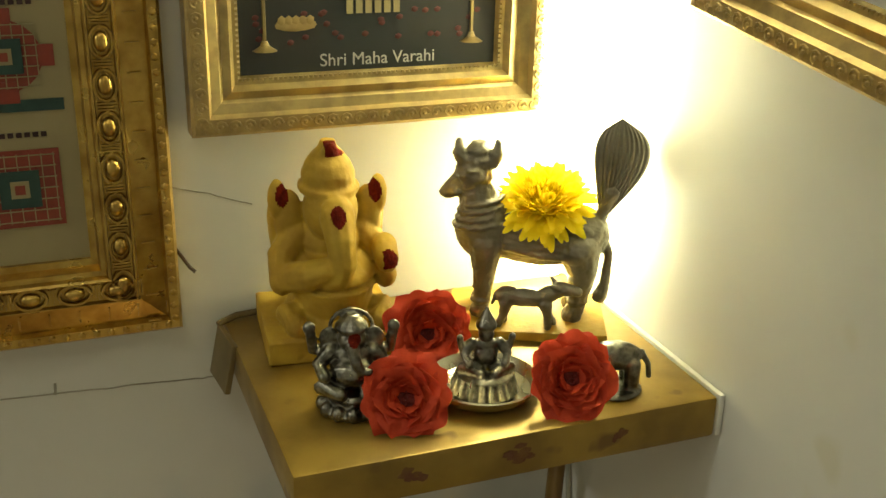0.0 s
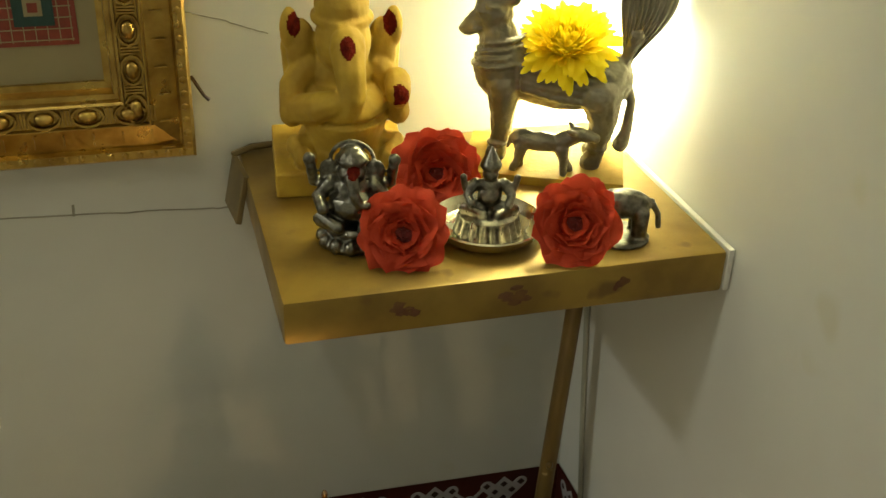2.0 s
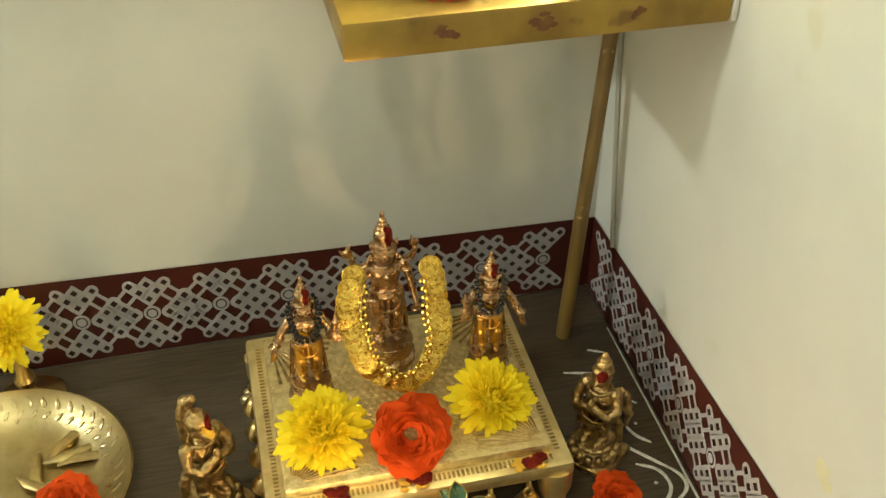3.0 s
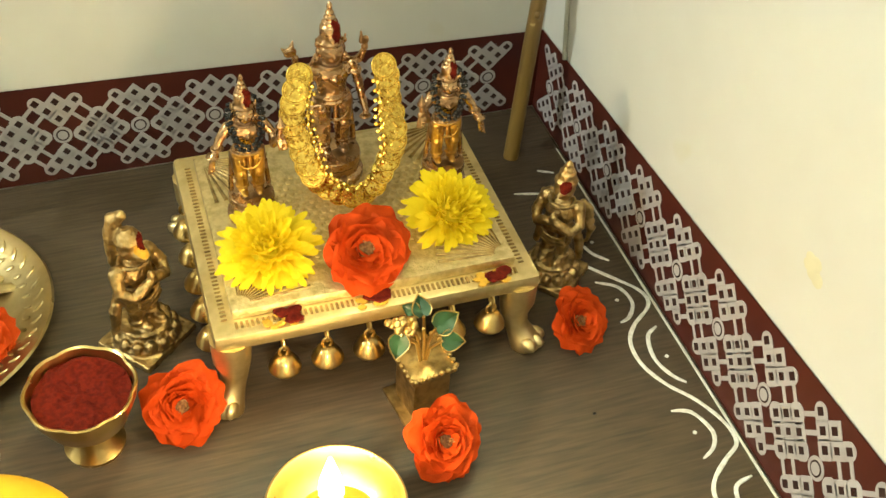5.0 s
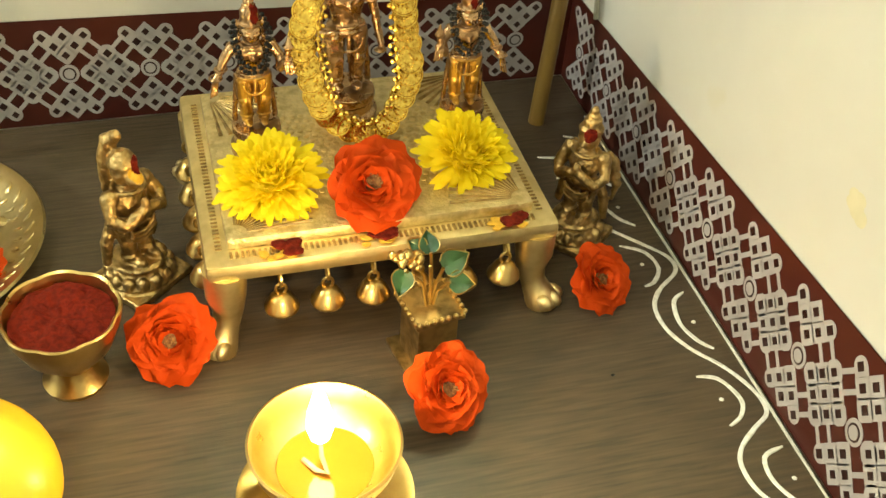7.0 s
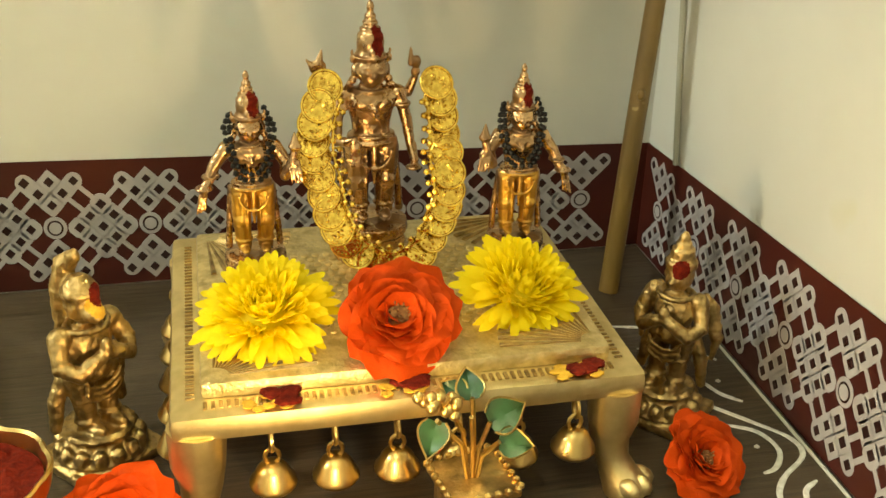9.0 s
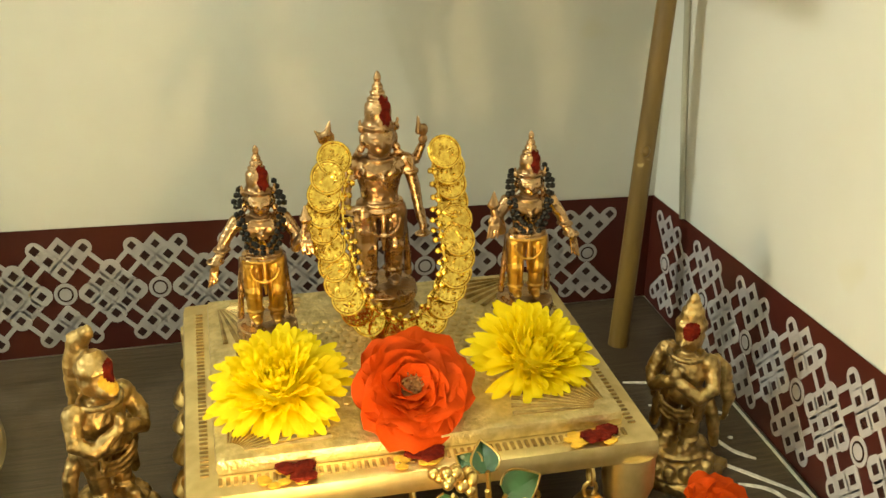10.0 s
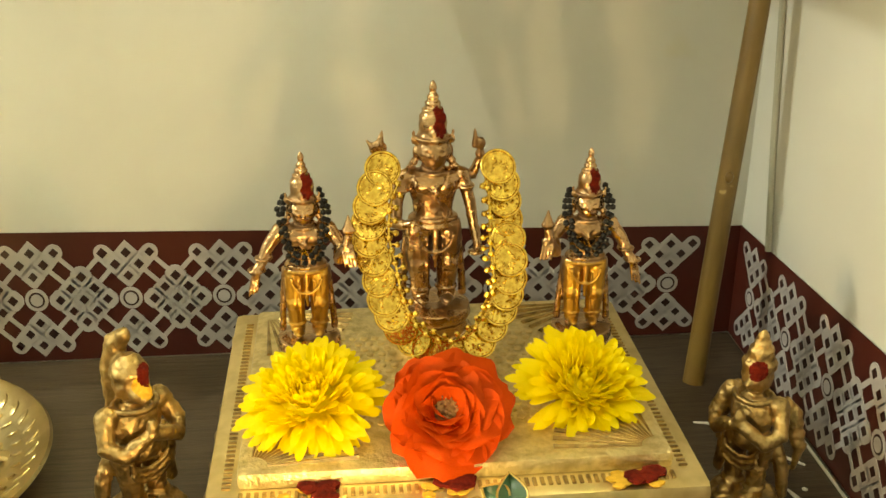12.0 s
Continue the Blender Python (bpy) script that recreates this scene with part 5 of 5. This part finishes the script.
# ---------------- shelf things ----------------
def wooden_idol():
    """Seated elephant-headed carving on a square plinth, facing -y."""
    bm = bmesh.new()
    B = lambda x, y, z, rx, ry, rz, rot=None: blob(bm, (x, y, z), (rx, ry, rz), rot, detail=3)
    box(bm, (0.098, 0.076, 0.017), (-0.003, 0.002, 0.0085), 0.001)
    lathe(bm, [(0.036, 0.014), (0.037, 0.018), (0.033, 0.026), (0.030, 0.032)], 24)
    lathe(bm, [(0.022, 0.020), (0.028, 0.030), (0.0310, 0.042), (0.0325, 0.046), (0.0295, 0.0475), (0.0295, 0.0495), (0.0325, 0.051), (0.0315, 0.056), (0.026, 0.060), (0.022, 0.064)], 28, (0, -0.006, 0))
    for s in (-1, 1):
        limb(bm, [(s * 0.016, -0.012, 0.026), (s * 0.036, -0.018, 0.025), (s * 0.030, -0.028, 0.023)], [0.009, 0.010, 0.008])
        limb(bm, [(s * 0.024, 0.004, 0.072), (s * 0.036, -0.002, 0.060), (s * 0.038, -0.014, 0.048)], [0.012, 0.011, 0.009])
        box(bm, (0.022, 0.020, 0.044), (s * 0.031, 0.014, 0.068), 0.006, pose(0, 0, 0, 0, s * 5, 0))
        B(s * 0.029, 0.004, 0.084, 0.011, 0.007, 0.020)
        B(s * 0.037, 0.004, 0.097, 0.0070, 0.006, 0.014)
    limb(bm, [(-0.036, -0.012, 0.050), (-0.020, -0.030, 0.058), (-0.006, -0.032, 0.062)], [0.010, 0.010, 0.008])
    limb(bm, [(0.038, -0.012, 0.066), (0.036, -0.026, 0.064)], [0.010, 0.009])
    B(0, 0.004, 0.070, 0.024, 0.020, 0.020)
    B(0, -0.004, 0.092, 0.0200, 0.021, 0.021)
    limb(bm, [(0.001, -0.022, 0.094), (0.002, -0.031, 0.080), (0.003, -0.034, 0.066), (0.000, -0.032, 0.056), (-0.007, -0.031, 0.054)], [0.013, 0.011, 0.010, 0.009, 0.007])
    lathe(bm, [(0.0200, 0.102), (0.0225, 0.104), (0.0225, 0.107), (0.0195, 0.1085), (0.0195, 0.115), (0.0165, 0.122), (0.0110, 0.128), (0.0075, 0.131), (0.0055, 0.136)], 24, (0, 0.002, 0))
    B(0, -0.006, 0.130, 0.006, 0.004, 0.006)
    out = fuse(bm, 0.0012, 1)
    bm.free()
    carve(out, 0.0004, 0.009)
    for f in out.faces:
        c = f.calc_center_median()
        if (c.x ** 2 / 0.0052 ** 2 + (c.z - 0.097) ** 2 / 0.0062 ** 2 < 1 and c.y < -0.012) or (c.z > 0.1275 and c.y < -0.001 and c.x > -0.004) or (abs(c.x) > 0.026 and (abs(c.x) - 0.034) ** 2 / 0.0048 ** 2 + (c.z - 0.101) ** 2 / 0.0075 ** 2 < 1 and c.y < 0.006) or (c.x > 0.032 and c.y < -0.030 and c.z > 0.060):
            f.material_index = 1
    return out


solid("idol", wooden_idol(), [TURMERIC, KUMKUM], "seated wooden elephant-headed idol coated with turmeric and red dabs", "statue", pose(-0.2, -0.048, SHELF, 0, 0, -6) @ Matrix.Diagonal((0.86, 1.05, 0.97, 1)), sharp=60)


def silver_seated(h):
    bm = bmesh.new()
    B = lambda x, y, z, rx, ry, rz, rot=None: blob(bm, (x * h, y * h, z * h), (rx * h, ry * h, rz * h), rot)
    L = lambda pts, radii: limb(bm, [(x * h, y * h, z * h) for x, y, z in pts], [r * h for r in radii])
    lathe(bm, [(0.28 * h, 0), (0.32 * h, 0.06 * h), (0.24 * h, 0.14 * h), (0.27 * h, 0.20 * h), (0.24 * h, 0.24 * h)], 24)
    for k in range(12):
        q = k * math.pi / 6
        B(0.28 * math.cos(q), 0.28 * math.sin(q), 0.08, 0.07, 0.07, 0.08)
    for s in (-1, 1):
        L([(s * 0.10, -0.05, 0.30), (s * 0.28, -0.12, 0.30), (s * 0.12, -0.24, 0.28)], [0.10, 0.09, 0.07])
        L([(s * 0.20, 0, 0.62), (s * 0.31, -0.05, 0.50), (s * 0.26, -0.18, 0.44)], [0.08, 0.07, 0.06])
        L([(s * 0.20, 0.05, 0.62), (s * 0.36, 0.05, 0.62), (s * 0.38, 0.0, 0.80)], [0.07, 0.06, 0.05])
        B(s * 0.39, 0, 0.86, 0.06, 0.05, 0.07)
        B(s * 0.21, 0.02, 0.74, 0.10, 0.03, 0.12)
    B(0, -0.06, 0.44, 0.23, 0.20, 0.18)
    B(0, 0, 0.60, 0.19, 0.14, 0.12)
    B(0, -0.04, 0.76, 0.14, 0.13, 0.12)
    L([(0, -0.15, 0.74), (0.03, -0.22, 0.60), (0.08, -0.22, 0.50), (0.15, -0.22, 0.50)], [0.065, 0.055, 0.045, 0.035])
    lathe(bm, [(0.15 * h, 0.84 * h), (0.16 * h, 0.88 * h), (0.11 * h, 0.94 * h), (0.05 * h, 1.0 * h)], 16)
    tube(bm, [(0.20 * h * math.cos(q), 0.05 * h, (0.83 + 0.19 * math.sin(q)) * h) for q in (k * math.pi / 12 for k in range(13))], 0.022 * h, 5)
    out = fuse(bm, h * 0.0115, 0)
    bm.free()
    carve(out, h * 0.003, h * 0.04)
    for f in out.faces:
        c = f.calc_center_median() / h
        if c.y < -0.05 and (c.x - 0.02) ** 2 + (c.z - 0.80) ** 2 < 0.06 ** 2:
            f.material_index = 1
    return out


solid("idol", silver_seated(0.060), [SILVER, KUMKUM], "small blackened silver seated elephant-headed idol", "statue", pose(-0.214, -0.144, SHELF, 0, 0, -14), sharp=60)

dish = thing("silver_dish", "small round silver dish on the shelf", "dish", pose(-0.136, -0.152, SHELF))
bm = bmesh.new()
R = 0.0335
lathe(bm, [(R * 0.66, 0.0), (R * 0.72, 0.0005), (R * 0.90, 0.005), (R * 0.98, 0.0095), (R, 0.0105), (R * 0.97, 0.0112), (R * 0.93, 0.0098), (R * 0.84, 0.0045), (R * 0.66, 0.0025), (R * 0.2, 0.0022)], 48)
part("dish", bm, SILVER_PLATE, dish)


def goddess(h):
    bm = bmesh.new()
    B = lambda x, y, z, rx, ry, rz: blob(bm, (x * h, y * h, z * h), (rx * h, ry * h, rz * h))
    L = lambda pts, radii: limb(bm, [(x * h, y * h, z * h) for x, y, z in pts], [r * h for r in radii])
    lathe(bm, [(0.35 * h, 0), (0.37 * h, 0.04 * h), (0.33 * h, 0.10 * h), (0.30 * h, 0.20 * h), (0.33 * h, 0.24 * h), (0.28 * h, 0.27 * h)], 28)
    for k in range(20):
        q = k * math.pi / 10
        L([(0.35 * math.cos(q), 0.35 * math.sin(q), 0.04), (0.31 * math.cos(q), 0.31 * math.sin(q), 0.20)], [0.035, 0.03])
    for s in (-1, 1):
        L([(s * 0.08, -0.02, 0.32), (s * 0.26, -0.08, 0.32), (s * 0.08, -0.20, 0.31)], [0.09, 0.08, 0.06])
        L([(s * 0.15, 0, 0.60), (s * 0.24, -0.05, 0.48), (s * 0.20, -0.15, 0.42)], [0.06, 0.055, 0.05])
        L([(s * 0.15, 0, 0.60), (s * 0.27, 0, 0.55), (s * 0.29, -0.03, 0.68)], [0.055, 0.05, 0.04])
    B(0, -0.02, 0.46, 0.14, 0.11, 0.14)
    B(0, 0, 0.58, 0.15, 0.10, 0.08)
    B(0, -0.02, 0.72, 0.09, 0.09, 0.10)
    lathe(bm, [(0.11 * h, 0.78 * h), (0.12 * h, 0.82 * h), (0.09 * h, 0.88 * h), (0.05 * h, 0.95 * h), (0.01 * h, 1.03 * h)], 16)
    out = fuse(bm, h * 0.014, 0)
    bm.free()
    return out


solid("idol", goddess(0.053), SILVER, "tiny silver seated deity idol in the silver dish", "statue", pose(-0.136, -0.153, SHELF + 0.0023, 0, 0, -14), sharp=60)


def cow_idol():
    """Winged cow with crowned head and feathered tail fan; head towards -x, seen from -y."""
    bm = bmesh.new()
    B = lambda x, y, z, rx, ry, rz, rot=None: blob(bm, (x, y, z), (rx, ry, rz), rot)
    L = limb
    for s in (-1, 1):
        L(bm, [(-0.034, s * 0.011, 0.062), (-0.034, s * 0.012, 0.036), (-0.035, s * 0.012, 0.012), (-0.037, s * 0.012, 0.004)], [0.013, 0.0085, 0.0062, 0.0078])
        L(bm, [(0.034, s * 0.011, 0.062), (0.038, s * 0.012, 0.040), (0.035, s * 0.012, 0.014), (0.032, s * 0.012, 0.004)], [0.017, 0.0105, 0.0066, 0.0080])
        B(-0.036, s * 0.012, 0.014, 0.0088, 0.0088, 0.003)
        B(0.035, s * 0.012, 0.017, 0.0088, 0.0088, 0.003)
    B(0.0, 0, 0.067, 0.052, 0.022, 0.023)
    B(-0.034, 0, 0.073, 0.025, 0.021, 0.030)
    B(0.034, 0, 0.070, 0.023, 0.021, 0.024)
    B(0.008, 0, 0.052, 0.026, 0.014, 0.010)
    L(bm, [(-0.034, 0, 0.082), (-0.041, 0, 0.098), (-0.043, 0, 0.110)], [0.020, 0.0150, 0.0125])
    B(-0.045, -0.001, 0.117, 0.0150, 0.0135, 0.0160)
    L(bm, [(-0.050, -0.001, 0.114), (-0.060, -0.001, 0.105)], [0.0105, 0.0075])
    B(-0.064, -0.001, 0.102, 0.0060, 0.0070, 0.0060)
    for e in (-1, 1):
        B(-0.052, e * 0.0105, 0.119, 0.0042, 0.0030, 0.0034)
        L(bm, [(-0.060, e * 0.004, 0.100), (-0.066, e * 0.003, 0.099)], [0.0022, 0.0018])
    lathe(bm, [(0.0115, 0.126), (0.0120, 0.131), (0.0090, 0.135), (0.0095, 0.138), (0.0050, 0.145)], 14, (-0.042, 0, 0))
    for k in range(5):
        tube(bm, [(-0.046 + 0.006 * math.cos(q) - 0.010 * (k == 4), 0.0150 * math.sin(q) * (1 - 0.08 * k), 0.124 - 0.005 * k) for q in (j * math.pi / 8 for j in range(16))], 0.0010, 5, closed=True)
    for s in (-1, 1):
        L(bm, [(-0.042 + s * 0.010, -0.004, 0.128), (-0.042 + s * 0.014, -0.005, 0.137), (-0.042 + s * 0.014, -0.004, 0.146)], [0.0052, 0.0050, 0.0024])
        # wing feathers along the flank
        for k in range(4):
            L(bm, [(-0.018, s * 0.019, 0.080 - 0.005 * k), (0.008, s * 0.023, 0.078 - 0.006 * k), (0.030, s * 0.020, 0.074 - 0.006 * k)], [0.005, 0.0042, 0.002])
    for k in range(4):
        tube(bm, [(-0.038 + (0.0160 + 0.0016 * k) * math.cos(q), (0.0160 + 0.0015 * k) * math.sin(q), 0.097 - k * 0.006 + 0.004 * math.cos(q)) for q in (j * math.pi / 8 for j in range(16))], 0.0018, 5, closed=True)
    # tail: thin below, fan of feathers above
    L(bm, [(0.046, 0, 0.078), (0.050, 0, 0.092), (0.055, 0, 0.108)], [0.006, 0.005, 0.008])
    L(bm, [(0.050, 0, 0.074), (0.056, -0.003, 0.055), (0.055, -0.004, 0.030), (0.052, -0.004, 0.018)], [0.004, 0.0035, 0.004, 0.006])
    # calf, looking the other way
    for s in (-1, 1):
        for x, lean in ((-0.017, -0.003), (0.012, 0.004)):
            L(bm, [(x, -0.028 + s * 0.004, 0.021), (x + lean * 0.4, -0.028 + s * 0.004, 0.011), (x + lean + s * 0.002, -0.028 + s * 0.0045, 0.002)], [0.0052, 0.0032, 0.0030])
    B(-0.003, -0.028, 0.025, 0.020, 0.0078, 0.0080)
    B(-0.016, -0.028, 0.026, 0.009, 0.0080, 0.0085)
    L(bm, [(0.012, -0.028, 0.028), (0.021, -0.028, 0.033)], [0.0070, 0.0060])
    L(bm, [(0.022, -0.029, 0.035), (0.034, -0.030, 0.033)], [0.0062, 0.0040])
    for s in (-1, 1):
        L(bm, [(0.019, -0.029 + s * 0.005, 0.037), (0.015, -0.029 + s * 0.008, 0.040)], [0.0026, 0.0016])
    L(bm, [(-0.024, -0.028, 0.028), (-0.027, -0.028, 0.018)], [0.0020, 0.0014])
    out = fuse(bm, 0.0012, 1)
    bm.free()
    carve(out, 0.00065, 0.0042)
    # the tail fan: a rounded leaf with fine grooves from root to rim
    nu, nv = 72, 26
    for side in (-1, 1):
        grid = []
        for j in range(nv + 1):
            v = math.sin(j / nv * math.pi / 2)
            w = 0.0045 + 0.0150 * math.sin(min(1.0, v / 0.70) * math.pi / 2) ** 1.3
            if v > 0.70:
                w *= math.sqrt(max(0.0, 1 - ((v - 0.70) / 0.30) ** 2))
            cx, cz = 0.050 + 0.010 * math.sin(v * 2.2), 0.088 + 0.080 * v
            row = []
            for i in range(nu + 1):
                u = 2 * i / nu - 1
                edge = math.sqrt(max(0.0, 1 - u ** 4)) * (1 - v ** 8)
                y = side * edge * (0.0024 + 0.00075 * math.cos(u * 11 * math.pi)) - 0.003 * math.sin(v * math.pi)
                row.append(out.verts.new((cx + w * u, y, cz - 0.004 * u * u * v)))
            grid.append(row)
        for ra, rb in zip(grid, grid[1:]):
            for i in range(nu):
                q = (ra[i], ra[i + 1], rb[i + 1], rb[i])
                out.faces.new(q if side < 0 else q[::-1])
    return out


cow_at = pose(-0.066, -0.066, SHELF + 0.0065, 0, 0, -26) @ Matrix.Diagonal((0.90, 0.90, 0.81, 1))
solid("cow_idol", cow_idol(), [STONE], "grey carved winged cow idol with peacock tail and calf", "statue", cow_at, sharp=60)
bm = bmesh.new()
box(bm, (0.104, 0.068, 0.0065), (0, 0, 0.00325), 0.0012)
solid("wooden_plinth", bm, TURMERIC, "pale wooden plinth under the cow idol", "plinth", pose(-0.068, -0.067, SHELF, 0, 0, -24))
mum("pale yellow chrysanthemum resting on the cow idol's back", pose(-0.060, -0.069, SHELF + 0.080, 34, 2, -25), 0.033, 41)


def elephant():
    bm = bmesh.new()
    B = lambda x, y, z, rx, ry, rz: blob(bm, (x, y, z), (rx, ry, rz))
    lathe(bm, [(0.017, 0), (0.018, 0.0015), (0.016, 0.003)], 20)
    for x in (-0.010, 0.010):
        for s in (-1, 1):
            limb(bm, [(x, s * 0.005, 0.018), (x, s * 0.005, 0.003)], [0.0052, 0.0046])
    B(0, 0, 0.022, 0.017, 0.009, 0.0095)
    B(-0.017, 0, 0.024, 0.008, 0.0075, 0.008)
    limb(bm, [(-0.022, 0, 0.023), (-0.027, 0, 0.015), (-0.027, 0, 0.007)], [0.004, 0.003, 0.002])
    limb(bm, [(0.016, 0, 0.024), (0.021, 0, 0.016), (0.022, 0, 0.008)], [0.0022, 0.0018, 0.0018])
    out = fuse(bm, 0.0008, 1)
    bm.free()
    return out


solid("elephant_figurine", elephant(), SILVER, "small silver elephant figurine on a thin base", "figurine", pose(-0.060, -0.171, SHELF, 0, 0, -16), sharp=60)

bm = bmesh.new()
blob(bm, (0, 0, 0.0008), (0.0016, 0.0012, 0.0009), detail=1)
solid("clove", bm, BLACK_BEAD, "tiny black speck of clove on the counter", "spice", pose(-0.096, -0.361, 0))

# countless small ornament stays joined
for ob in list(scene.objects):
    if ob.parent and ob.name.split(".")[0] in ("carving", "fan_engraving", "dot_engraving", "notched_border", "embossed_leaves", "beaded_rim", "caption_mark", "kumkum_dab", "printed_petals", "diagram", "printed_lamp_stand", "print_rule", "printed_stripe", "printed_cloth", "heart"):
        tagged(ob, kind="stuff")
